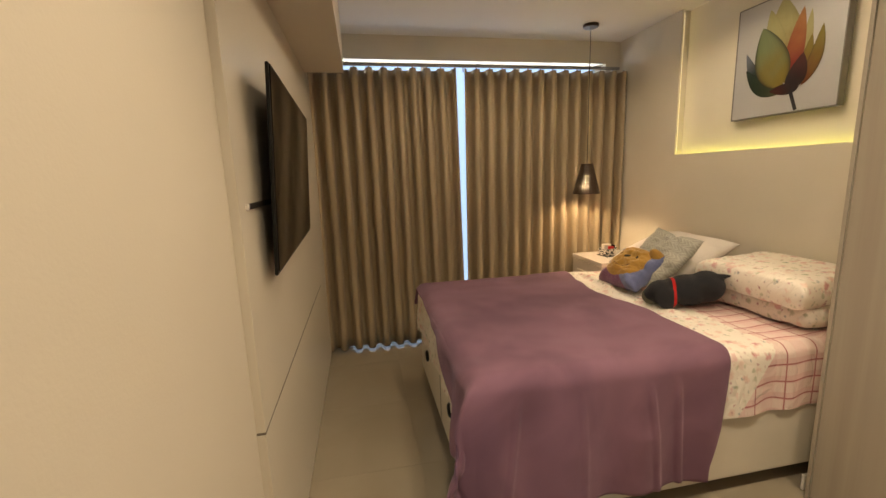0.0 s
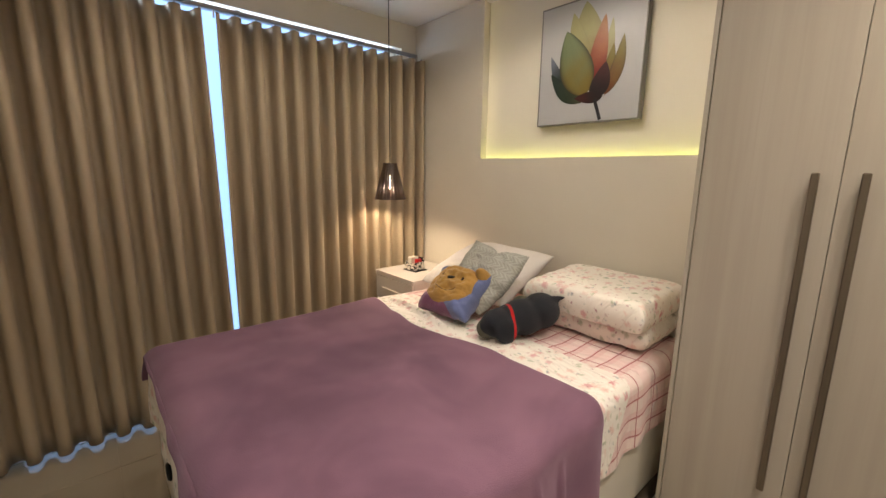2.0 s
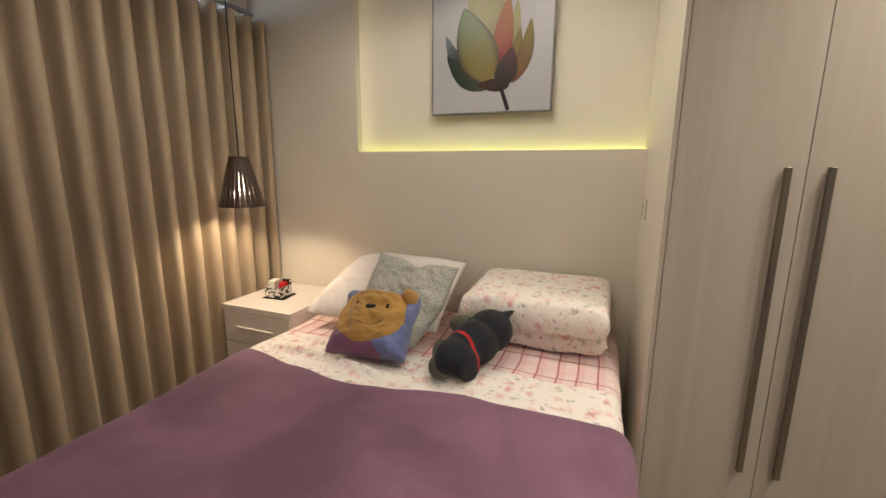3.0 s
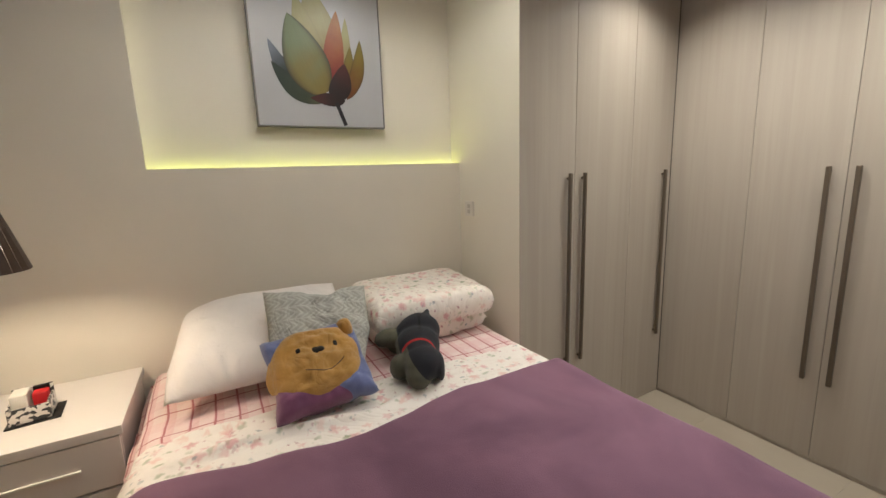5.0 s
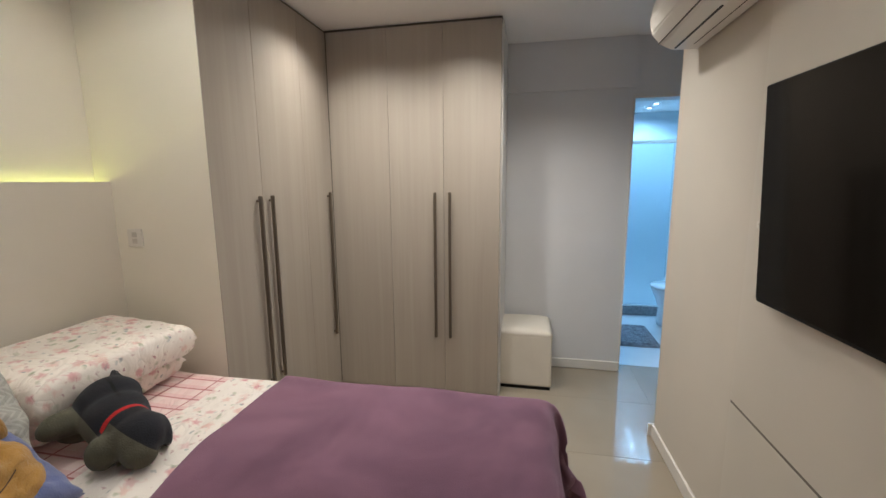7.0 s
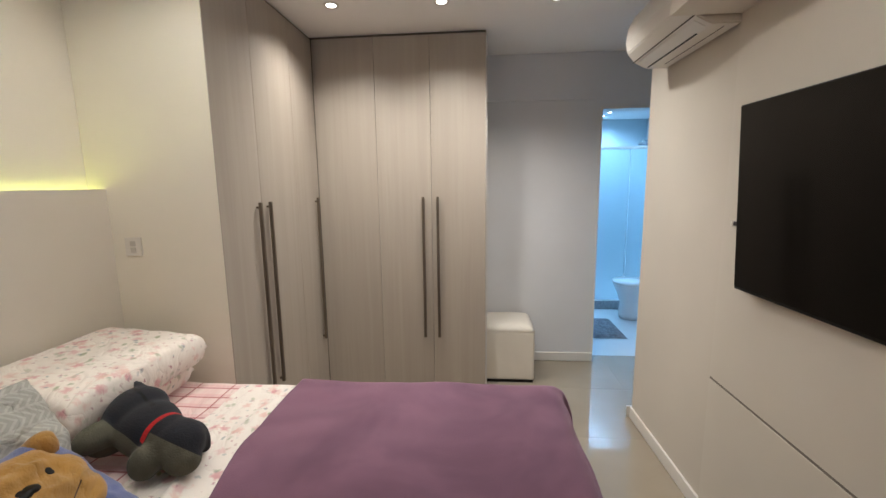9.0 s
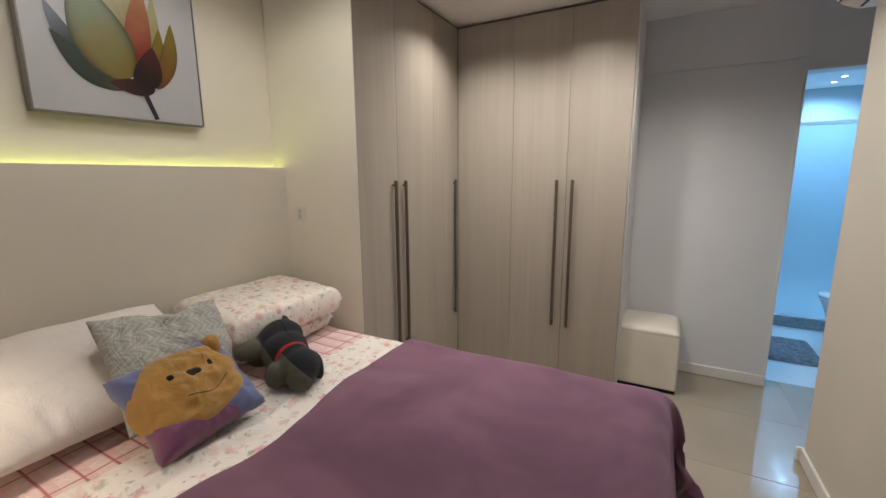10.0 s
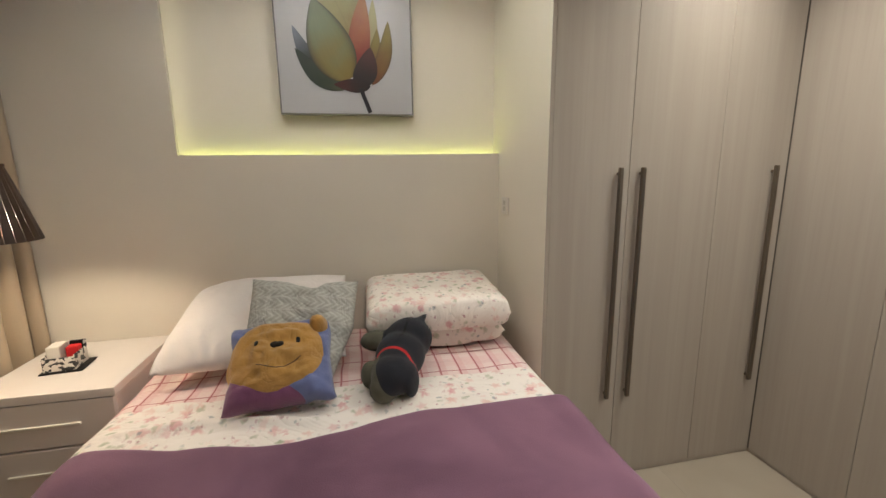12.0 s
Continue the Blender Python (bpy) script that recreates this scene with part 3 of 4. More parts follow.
def pillow_mesh(w, d, h, seed, n=30, pinch=0.05, wrinkle=0.006, power=4, sag=0.0, full=0.55):
    """A stuffed pillow lying flat, its centre at the origin."""
    b = bmesh.new()
    grids = []
    for side in (1, -1):
        g = []
        for i in range(n + 1):
            row = []
            for j in range(n + 1):
                u, v = 2 * i / n - 1, 2 * j / n - 1
                edge = i in (0, n) or j in (0, n)
                if edge and side < 0:
                    row.append(grids[0][i][j])
                    continue
                t = max(0.0, (1 - abs(u) ** power) * (1 - abs(v) ** power)) ** full
                x = u * w / 2 * (1 - pinch * (1 - v * v))
                y = v * d / 2 * (1 - pinch * (1 - u * u))
                z = side * h / 2 * t + sag * (u * u + v * v) * -0.5
                k = noise.noise((u * 2.2, v * 2.2, seed + side)) + 0.5 * noise.noise((u * 6, v * 6, seed))
                row.append(b.verts.new((x, y, z + k * wrinkle * (0.4 + t))))
            g.append(row)
        grids.append(g)
        for i in range(n):
            for j in range(n):
                q = (g[i][j], g[i + 1][j], g[i + 1][j + 1], g[i][j + 1])
                b.faces.new(q if side > 0 else q[::-1])
    return b


def place(ob, x, y, z, rx=0, ry=0, rz=0):
    ob.matrix_world = pose(x, y, z, rx, ry, rz)
    return ob


# ---- bed ----
BX0, BX1, BY0, BY1 = 0.69, 2.55, 1.26, 2.645
bed = base("box_bed", (BX0 + BX1) / 2, (BY0 + BY1) / 2, 0, "cream leatherette box bed with dark drawer pulls", "bed")
hx, hy = (BX1 - BX0) / 2, (BY1 - BY0) / 2
part("body", box(-hx, -hy, 0.075, hx, hy, 0.385, 0.018, 3), M_LEATHER, bed)
for sx in (-0.8, 0, 0.8):
    for sy in (-0.55, 0.55):
        part("foot", tube(0.028, 0.034, 0.0, 0.075, 16, sx, sy), M_BLACK, bed, "black plastic foot")
for y, z in ((2.35, 0.285), (1.687, 0.31)):
    pull = turned([(0.0, 0.0), (0.030, 0.0), (0.036, 0.006), (0.028, 0.014), (0.0, 0.016)][1:], 18)
    bmesh.ops.rotate(pull, cent=(0, 0, 0), matrix=Matrix.Rotation(radians(-90), 3, "Y"), verts=pull.verts)
    bmesh.ops.translate(pull, vec=(-hx, y - (BY0 + BY1) / 2, z), verts=pull.verts)
    part("drawer_pull", pull, M_BLACK, bed, "round dark drawer pull", True)
part("seam", box(-hx - 0.001, -0.004, 0.10, -hx + 0.003, 0.004, 0.36), M_GAP, bed, "dark seam between two drawers")

mattress = tagged(link("mattress", box(BX0 + 0.015, BY0 + 0.015, 0.386, BX1, BY1 - 0.015, 0.645, 0.05, 4), M_COTTON, smooth=True), "thick double mattress on the box base", "mattress")

cloth = drape(BX0 - 0.005, BX1 + 0.005, BY0 - 0.008, BY1 + 0.008, 0.658, (0.27, 0.0, 0.26, 0.2), 0.05, (230, 170), 0.011, 0.014, 2.0)
for v in cloth.verts:
    x, y, z = v.co
    if z > 0.62 and x > 1.72:
        rise = 0.0
        for x0, slope, y0, y1, high in ((1.815, 0.06, 1.95, 2.62, 0.017), (1.845, -0.22, 1.55, 2.05, 0.012), (1.95, 0.30, 2.25, 2.62, 0.012), (1.79, 0.10, 1.35, 1.70, 0.009)):
            mid = x0 + slope * (y - (y0 + y1) / 2) + 0.02 * noise.noise((y * 7, x0, 3.0))
            fade = max(0.0, min(1.0, (y - y0) / 0.15, (y1 - y) / 0.15))
            rise += 1.6 * high * fade * math.exp(-((x - mid) / 0.017) ** 2)
        v.co.z += rise * min(1.0, (x - 1.72) / 0.03)


def loosen(b):
    """The bedclothes stand away from the mattress along the nightstand side."""
    for v in b.verts:
        f = max(0.0, min(1.0, (v.co.x - 1.25) / 0.45)) * max(0.0, min(1.0, (v.co.y - BY1 + 0.22) / 0.22))
        v.co.y += 0.048 * f * f + (0.02 * f if v.co.z < 0.60 else 0.0)
    return b


loosen(cloth)
sheet = tagged(link("bed_sheet", cloth, M_SHEET, smooth=True), "flowered cotton bed sheet with a pink checked border", "bed sheet")


def blanket_hang(p, q):
    """The fleece lies askew: it hangs low at the near corner and barely past the far one."""
    near = min(1.0, max(0.0, (2.7 - q) / 1.3))
    if p < BX0:
        p = BX0 - (BX0 - p) * (0.07 + 0.80 * near ** 5)
    if p > 1.2:
        edge = -0.065 * math.exp(-((q - 2.14) / 0.26) ** 2) + 0.10 * max(0.0, q - 2.40) + 0.012 * noise.noise((q * 5.0, 0.0, 1.0))
        p += edge * ((p - 1.2) / 0.53) ** 2
    if q < BY0 and p > 1.45:
        p -= 0.13 * min(1, (BY0 - q) / 0.45) * (p - 1.45) / 0.35
    return p, q


def pleat(b):
    """Sharp upright creases where the fleece was folded, on its long hanging side."""
    for v in b.verts:
        if v.co.y < BY0 and v.co.z < 0.60:
            for x0, slope, high in ((1.36, 0.10, 0.014), (1.49, 0.05, 0.013), (0.84, -0.12, 0.012), (1.08, 0.04, 0.007)):
                v.co.y -= high * min(1.0, (0.60 - v.co.z) / 0.08) * math.exp(-((v.co.x - x0 - slope * (0.6 - v.co.z)) / 0.012) ** 2)
    return b


blanket = tagged(link("blanket", pleat(loosen(drape(BX0 - 0.02, 2.6, BY0 - 0.022, BY1 + 0.004, 0.676, (0.40, -0.87, 0.50, 0.12), 0.065, (190, 160), 0.010, 0.030, 5.0, blanket_hang))), M_FLEECE, smooth=True), "soft mauve fleece blanket spread over the bed's foot", "blanket")
solid = blanket.modifiers.new("thickness", "SOLIDIFY")
solid.thickness, solid.offset = 0.008, 1.0

# ---- pillows and cushions ----
bm = pillow_mesh(0.47, 0.66, 0.175, 1, n=64, wrinkle=0.006, pinch=0.03, power=3, full=0.6)
for v in bm.verts:
    x, y, z = v.co
    low = max(0.0, min(1.0, (-x - 0.06) / 0.12))
    gather = 0.5 * math.sin(110 * y + 9 * noise.noise((y * 6, x * 4, 2.0))) + 1.2 * noise.noise((y * 30, x * 10, 5.0))
    v.co.z += 0.0065 * gather * low * (1 if z > 0 else 0.2)
    back = max(0.0, (x + 0.10) / 0.335)
    v.co.y -= 0.065 * back * max(0.0, y / 0.33)
    v.co.x -= 0.065 * (max(0.0, x / 0.235) * max(0.0, y / 0.33)) ** 3
p = tagged(link("pillow", bm, M_COTTON, smooth=True), "plump white pillow with gathered hem leaning on the headboard wall", "pillow")
place(p, 2.287, 2.290, 0.828, 0, -26, 0)
p = tagged(link("pillow", pillow_mesh(0.36, 0.57, 0.125, 2, wrinkle=0.010, power=7, full=0.4, pinch=0.02), M_FLORAL, smooth=True), "flowered pillow lying under another pillow", "pillow", "flowered pillows")
place(p, 2.362, 1.585, 0.724, 0, -1, 0)
bm = pillow_mesh(0.43, 0.585, 0.135, 7, n=56, wrinkle=0.004, power=14, full=0.34, pinch=0.012)
for v in bm.verts:
    x, y, z = v.co
    end = max(0.0, (y - 0.20) / 0.09) ** 2
    v.co.z += 0.006 * end * math.sin(60 * x + 20 * y) - 0.010 * end - 0.05 * max(0.0, x - 0.12) ** 2
    v.co.x += 0.010 * end * noise.noise((x * 12, z * 20, 3.0))
top_pillow = tagged(link("pillow", bm, M_FLORAL, smooth=True), "flowered pillow stacked on another pillow", "pillow", "flowered pillows")
place(top_pillow, 2.337, 1.588, 0.838, 0, -4, -1)
bm = pillow_mesh(0.375, 0.385, 0.105, 4, wrinkle=0.014, n=48)
for v in bm.verts:
    x, y, z = v.co
    w = math.exp(-((y + 0.03) / 0.05) ** 2) * max(0.0, x / 0.19) ** 3
    v.co.x -= 0.045 * w
    v.co.z += 0.035 * w - 0.022 * math.exp(-((y - 0.035) / 0.022) ** 2) * max(0.0, x / 0.19) ** 2
    v.co.y += 0.075 * max(0.0, -y / 0.19) * max(0.0, -x / 0.19)
    v.co.z += 0.012 * max(0.0, x / 0.19) * math.exp(-((y + 0.08 + 0.3 * (x - 0.19)) / 0.018) ** 2)
p = tagged(link("cushion", bm, M_CHEV, smooth=True), "grey chevron knit cushion leaning on the white pillow", "cushion")
p.matrix_world = pose(2.082, 2.110, 0.850, 0, -50, 2) @ Matrix.Rotation(radians(-6), 4, "Z")

# square plush cushion with a round animal face
bear = base("animal_cushion", 1.92, 2.155, 0.80, "blue and plum plush cushion with a mustard animal face", "cushion")
bear.matrix_world = pose(1.942, 2.158, 0.784, 0, -36, 2) @ Matrix.Rotation(radians(2), 4, "Z")
body = pillow_mesh(0.300, 0.33, 0.130, 6, n=48, wrinkle=0.013, pinch=0.07, full=0.38)
for v in body.verts:
    rim = max(abs(v.co.x) / 0.150, abs(v.co.y) / 0.165) ** 6
    v.co.x += 0.010 * rim * noise.noise((v.co.y * 14, v.co.x * 9, 2.0))
    v.co.y += 0.010 * rim * noise.noise((v.co.x * 14, v.co.y * 9, 7.0))
    v.co.z += 0.014 * rim * noise.noise((v.co.x * 16, v.co.y * 16, 11.0))


def two_plush(name):
    m, n, l, pb = nodes_of(name)
    co = n.new("ShaderNodeTexCoord")
    sep = n.new("ShaderNodeSeparateXYZ")
    l.new(co.outputs["Object"], sep.inputs[0])
    no = n.new("ShaderNodeTexNoise")
    no.inputs["Scale"].default_value = 14
    l.new(co.outputs["Object"], no.inputs[0])
    line = maths(n, l, "MULTIPLY_ADD", maths(n, l, "MINIMUM", sep.outputs[1], 0.10), 0.75, -0.086)
    plum = maths(n, l, "LESS_THAN", sep.outputs[0], line)
    col = mixed(n, l, plum, (0.135, 0.165, 0.33), (0.19, 0.065, 0.14))
    tone = n.new("ShaderNodeVectorMath")
    tone.operation = "SCALE"
    l.new(col, tone.inputs[0])
    l.new(maths(n, l, "MULTIPLY_ADD", no.outputs[0], 0.6, 0.7), tone.inputs["Scale"])
    l.new(tone.outputs[0], pb.inputs["Base Color"])
    pb.inputs["Roughness"].default_value = 0.95
    pb.inputs["Sheen Weight"].default_value = 0.3
    cloth_bump(n, l, pb, co.outputs["Object"], 260, 0.6)
    return m


part("cushion_body", body, two_plush("blue and plum plush"), bear, smooth=True)


def on_skin(x, y, w=0.300, d=0.33, h=0.130, seed=6, wrinkle=0.013, pinch=0.07):
    """Height of the cushion's front at a spot of its own plane."""
    u, v = x / (w / 2), y / (d / 2)
    u, v = u / (1 - pinch * (1 - v * v)), v / (1 - pinch * (1 - u * u))
    u, v = max(-1, min(1, u)), max(-1, min(1, v))
    t = max(0.0, (1 - u ** 4) * (1 - v ** 4)) ** 0.38
    k = noise.noise((u * 2.2, v * 2.2, seed + 1)) + 0.5 * noise.noise((u * 6, v * 6, seed))
    return h / 2 * t + k * wrinkle * (0.4 + t)


def patch(x, y, reach, puff, lift, ground, spokes=44, rings=9):
    """A plush patch sewn onto the cushion: reach(angle) gives its outline, puff its stuffing."""
    b = bmesh.new()
    rows = [[b.verts.new((x, y, ground(x, y) + lift + puff))]]
    for k in range(1, rings + 1):
        f = k / rings
        row = []
        for i in range(spokes):
            a = 2 * math.pi * i / spokes
            px, py = x + f * reach(a) * math.cos(a), y + f * reach(a) * math.sin(a)
            row.append(b.verts.new((px, py, ground(px, py) + (lift + puff * (1 - f * f)) * (1 - f ** 6) - (0.003 if k == rings else 0))))
        rows.append(row)
    for i in range(spokes):
        b.faces.new((rows[0][0], rows[1][i], rows[1][(i + 1) % spokes]))
    for r0, r1 in zip(rows[1:], rows[2:]):
        for i in range(spokes):
            b.faces.new((r0[i], r1[i], r1[(i + 1) % spokes], r0[(i + 1) % spokes]))
    return b


FACE_X, FACE_Y = 0.006, 0.010


def face_reach(a):
    """Broad cheeks, a flatter brow and a narrower chin."""
    up, out = math.cos(a), math.sin(a)
    return 0.130 + 0.022 * abs(out) ** 3 + 0.010 * max(0.0, up) ** 4 - 0.004 * max(0.0, -up) ** 2 + 0.010 * math.exp(-((a - 2.0) / 0.35) ** 2) + 0.004 * math.sin(5 * a)


def on_face(x, y):
    """Height of the stuffed face above the cushion's plane, with soft creases."""
    a = math.atan2(y - FACE_Y, x - FACE_X) % (2 * math.pi)
    f = min(1.0, math.hypot(x - FACE_X, y - FACE_Y) / face_reach(a))
    crease = 0.008 * noise.noise((x * 18, y * 18, 4.0)) - 0.007 * math.exp(-((x + 0.055 + 0.25 * y) / 0.008) ** 2) - 0.006 * math.exp(-((x - 0.085 - 0.2 * y) / 0.007) ** 2)
    return on_skin(x, y) + (0.012 + crease + 0.020 * (1 - f * f)) * (1 - f ** 6) - 0.003 * f ** 20


part("face", patch(FACE_X, FACE_Y, face_reach, 0.0, 0.0, on_face, 64, 22), M_MUSTARD, bear, "mustard plush face", True)
part("ear", patch(0.108, -0.122, lambda a: 0.029 + 0.008 * abs(math.cos(a)), 0.022, 0.016, on_skin, 24, 6), M_MUSTARD, bear, "mustard plush ear", True)
part("nose", patch(0.022, 0.004, lambda a: 0.013 + 0.010 * abs(math.sin(a)), 0.005, 0.002, on_face, 24, 5), M_BLACK, bear, "dark oval nose", True)
for ey in (-0.058, 0.066):
    part("eye", patch(0.034, ey, lambda a: 0.007 + 0.005 * abs(math.cos(a)), 0.002, 0.0015, on_face, 18, 4), M_BLACK, bear, "dark stitched eye", True)
b = bmesh.new()
edge = []
for k in range(15):
    f = k / 14
    sy = 0.062 - 0.128 * f
    sx = -0.042 - 0.022 * math.sin(math.pi * f) + 0.012 * f
    z = on_face(sx, sy)
    edge.append([b.verts.new((sx + o, sy, z + h)) for o, h in ((-0.0018, -0.004), (-0.0012, 0.0016), (0.0012, 0.0016), (0.0018, -0.004))])
for r0, r1 in zip(edge, edge[1:]):
    for i in range(4):
        b.faces.new((r0[i], r1[i], r1[(i + 1) % 4], r0[(i + 1) % 4]))
part("mouth_stitch", b, M_DARKWOOD, bear, "dark curved stitch line", True)

# plush dog lying on the sheet, one plain soft mesh
def blob(b, x, y, z, rx, ry, rz, turn, slot, seg=20):
    start = len(b.verts)
    made = bmesh.ops.create_uvsphere(b, u_segments=seg, v_segments=seg // 2, radius=1)["verts"]
    m = Matrix.Translation((x, y, z)) @ Matrix.Rotation(radians(turn), 4, "Z") @ Matrix.Diagonal((rx, ry, rz, 1))
    bmesh.ops.transform(b, matrix=m, verts=made)
    for v in made:
        v.co += v.co.normalized() * noise.noise((v.co.x * 9, v.co.y * 9, v.co.z * 9)) * 0.012 + Vector((0, 0, 0))
        for f in v.link_faces:
            f.material_index = slot


b = bmesh.new()
blob(b, 1.985, 1.768, 0.754, 0.105, 0.090, 0.082, -24, 0)
blob(b, 2.062, 1.728, 0.778, 0.085, 0.090, 0.082, -24, 0)
blob(b, 1.915, 1.792, 0.756, 0.060, 0.066, 0.062, -24, 0)
blob(b, 1.864, 1.806, 0.740, 0.076, 0.074, 0.068, -24, 0)
blob(b, 1.838, 1.838, 0.715, 0.056, 0.050, 0.048, -10, 1)
blob(b, 1.848, 1.742, 0.720, 0.058, 0.020, 0.054, -20, 0)
blob(b, 1.920, 1.874, 0.720, 0.038, 0.036, 0.050, 20, 1)
blob(b, 2.085, 1.838, 0.770, 0.040, 0.075, 0.040, -12, 1)
blob(b, 2.105, 1.790, 0.730, 0.045, 0.060, 0.050, -30, 1)
blob(b, 2.090, 1.675, 0.842, 0.052, 0.013, 0.013, -35, 0)


def dog_material(name):
    """Charcoal plush back, grey-green face and paws, a red collar round the neck."""
    m, n, l, pb = nodes_of(name)
    co = n.new("ShaderNodeTexCoord")
    sep = n.new("ShaderNodeSeparateXYZ")
    no = n.new("ShaderNodeTexNoise")
    no.inputs["Scale"].default_value, no.inputs["Detail"].default_value = 24, 4
    l.new(co.outputs["Object"], sep.inputs[0])
    l.new(co.outputs["Object"], no.inputs[0])
    x, y, z = sep.outputs
    along = maths(n, l, "MULTIPLY_ADD", x, 0.912, maths(n, l, "MULTIPLY_ADD", y, -0.410, 1.795 * 0.410 - 1.912 * 0.912))
    side = maths(n, l, "MULTIPLY_ADD", x, 0.410, maths(n, l, "MULTIPLY_ADD", y, 0.912, -1.795 * 0.912 - 1.912 * 0.410))
    paw = maths(n, l, "GREATER_THAN", maths(n, l, "MULTIPLY_ADD", z, -0.35, side), 0.062 - 0.35 * 0.73)
    face = maths(n, l, "MULTIPLY", maths(n, l, "LESS_THAN", along, -0.010), maths(n, l, "GREATER_THAN", maths(n, l, "MULTIPLY_ADD", z, -0.9, side), 0.004 - 0.9 * 0.745))
    green = maths(n, l, "MAXIMUM", paw, face)
    col = mixed(n, l, green, (0.013, 0.014, 0.019), (0.095, 0.090, 0.062))
    band = maths(n, l, "MULTIPLY", maths(n, l, "LESS_THAN", maths(n, l, "ABSOLUTE", along), 0.007), maths(n, l, "LESS_THAN", side, 0.066))
    col = mixed(n, l, band, col, (0.45, 0.012, 0.014))
    slit = maths(n, l, "MULTIPLY", maths(n, l, "LESS_THAN", maths(n, l, "ABSOLUTE", maths(n, l, "SUBTRACT", along, 0.13)), 0.075), maths(n, l, "LESS_THAN", maths(n, l, "ABSOLUTE", maths(n, l, "ADD", maths(n, l, "MULTIPLY_ADD", no.outputs[0], 0.03, side), -0.01)), 0.005))
    col = mixed(n, l, slit, col, (0.004, 0.004, 0.005))
    tone = n.new("ShaderNodeVectorMath")
    tone.operation = "SCALE"
    l.new(col, tone.inputs[0])
    l.new(maths(n, l, "MULTIPLY_ADD", no.outputs[0], 0.9, 0.55), tone.inputs["Scale"])
    l.new(tone.outputs[0], pb.inputs["Base Color"])
    pb.inputs["Roughness"].default_value = 0.95
    pb.inputs["Sheen Weight"].default_value = 0.05
    cloth_bump(n, l, pb, co.outputs["Object"], 220, 0.7)
    return m


dog = tagged(link("plush_dog", b, dog_material("charcoal and grey-green plush"), smooth=True), "charcoal plush toy dog with a red collar on the bed", "plush toy")
rm = dog.modifiers.new("one_skin", "REMESH")
rm.mode, rm.voxel_size, rm.use_smooth_shade = "VOXEL", 0.009, True
sm = dog.modifiers.new("soften", "SMOOTH")
sm.factor, sm.iterations = 0.5, 4

# ---- nightstand ----
ns = base("nightstand", 2.335, 2.98, 0, "glossy white nightstand with grooved drawers", "nightstand")
part("body", box(-0.215, -0.235, 0.12, 0.23, 0.195, 0.655, 0.002, 1), M_GLOSSWHITE, ns)
part("top", box(-0.235, -0.245, 0.656, 0.232, 0.20, 0.688, 0.003, 2), M_GLOSSWHITE, ns)
part("plinth", box(-0.19, -0.22, 0.0, 0.22, 0.18, 0.12), M_GAP, ns)
for z0, z1 in ((0.49, 0.652), (0.31, 0.482), (0.13, 0.302)):
    d = part("drawer", box(-0.233, -0.235, z0, -0.2155, 0.195, z1, 0.002, 1), M_GLOSSWHITE, ns)
    part("handle", box(-0.240, -0.13, (z0 + z1) / 2 - 0.004, -0.2325, 0.11, (z0 + z1) / 2 + 0.004, 0.001, 1), M_SOCKET, d, "slim pale recessed pull")

# patterned holder with small packets
hold = base("organiser_box", 2.315, 2.995, 0.6885, "small black and white patterned organiser box holding packets", "organiser box", turn=6)


def pattern_material(name):
    m, n, l, pb = nodes_of(name)
    co = n.new("ShaderNodeTexCoord")
    v = n.new("ShaderNodeTexVoronoi")
    v.inputs["Scale"].default_value = 95
    l.new(co.outputs["Object"], v.inputs[0])
    sep = n.new("ShaderNodeSeparateColor")
    l.new(v.outputs["Color"], sep.inputs[0])
    l.new(mixed(n, l, maths(n, l, "GREATER_THAN", sep.outputs[0], 0.58), (0.68, 0.64, 0.58), (0.03, 0.03, 0.03)), pb.inputs["Base Color"])
    pb.inputs["Roughness"].default_value = 0.4
    return m


M_PATTERN = pattern_material("black and white print")
part("tray", box(-0.062, -0.072, 0.0, 0.055, 0.060, 0.005, 0.001, 1), M_BLACK, hold, "black base tray")
for x0, y0, x1, y1, high in ((-0.052, -0.050, -0.047, 0.050, 0.056), (0.040, -0.050, 0.045, 0.050, 0.088), (-0.047, -0.050, 0.040, -0.045, 0.062), (-0.047, 0.045, 0.040, 0.050, 0.062)):
    part("wall", box(x0, y0, 0.0055, x1, y1, high, 0.001, 1), M_PATTERN, hold)
part("white_packet", box(-0.030, 0.002, 0.006, 0.034, 0.043, 0.092, 0.003, 1), M_SOCKET, hold, "white packet")
part("red_packet", box(-0.006, -0.042, 0.006, 0.030, -0.004, 0.078, 0.003, 1), M_RED, hold, "red packet")
part("black_packet", box(0.031, -0.043, 0.006, 0.0385, -0.002, 0.090, 0.002, 1), M_BLACK, hold, "flat black packet")

# ---- pendant lamp ----
lamp = base("pendant_lamp", 2.085, 2.96, CEIL, "dark slatted wooden pendant lamp on a long cord, lit", "pendant lamp")
part("rosette", turned([(0.052, -0.022), (0.056, -0.018), (0.056, -0.001), (0.02, -0.001)], 28), M_DARKWOOD, lamp, smooth=False)
part("cord", tube(0.0028, 0.0028, 1.43 - CEIL, -0.02, 8), M_BLACK, lamp, "thin dark cord")
part("socket", tube(0.02, 0.02, 1.36 - CEIL, 1.43 - CEIL, 16), M_BLACK, lamp)
part("bulb", turned([(0.012, 1.36 - CEIL), (0.022, 1.335 - CEIL), (0.029, 1.31 - CEIL), (0.024, 1.288 - CEIL), (0.006, 1.278 - CEIL)][::-1], 18), M_BULB, lamp, "glowing bulb", True).visible_shadow = False
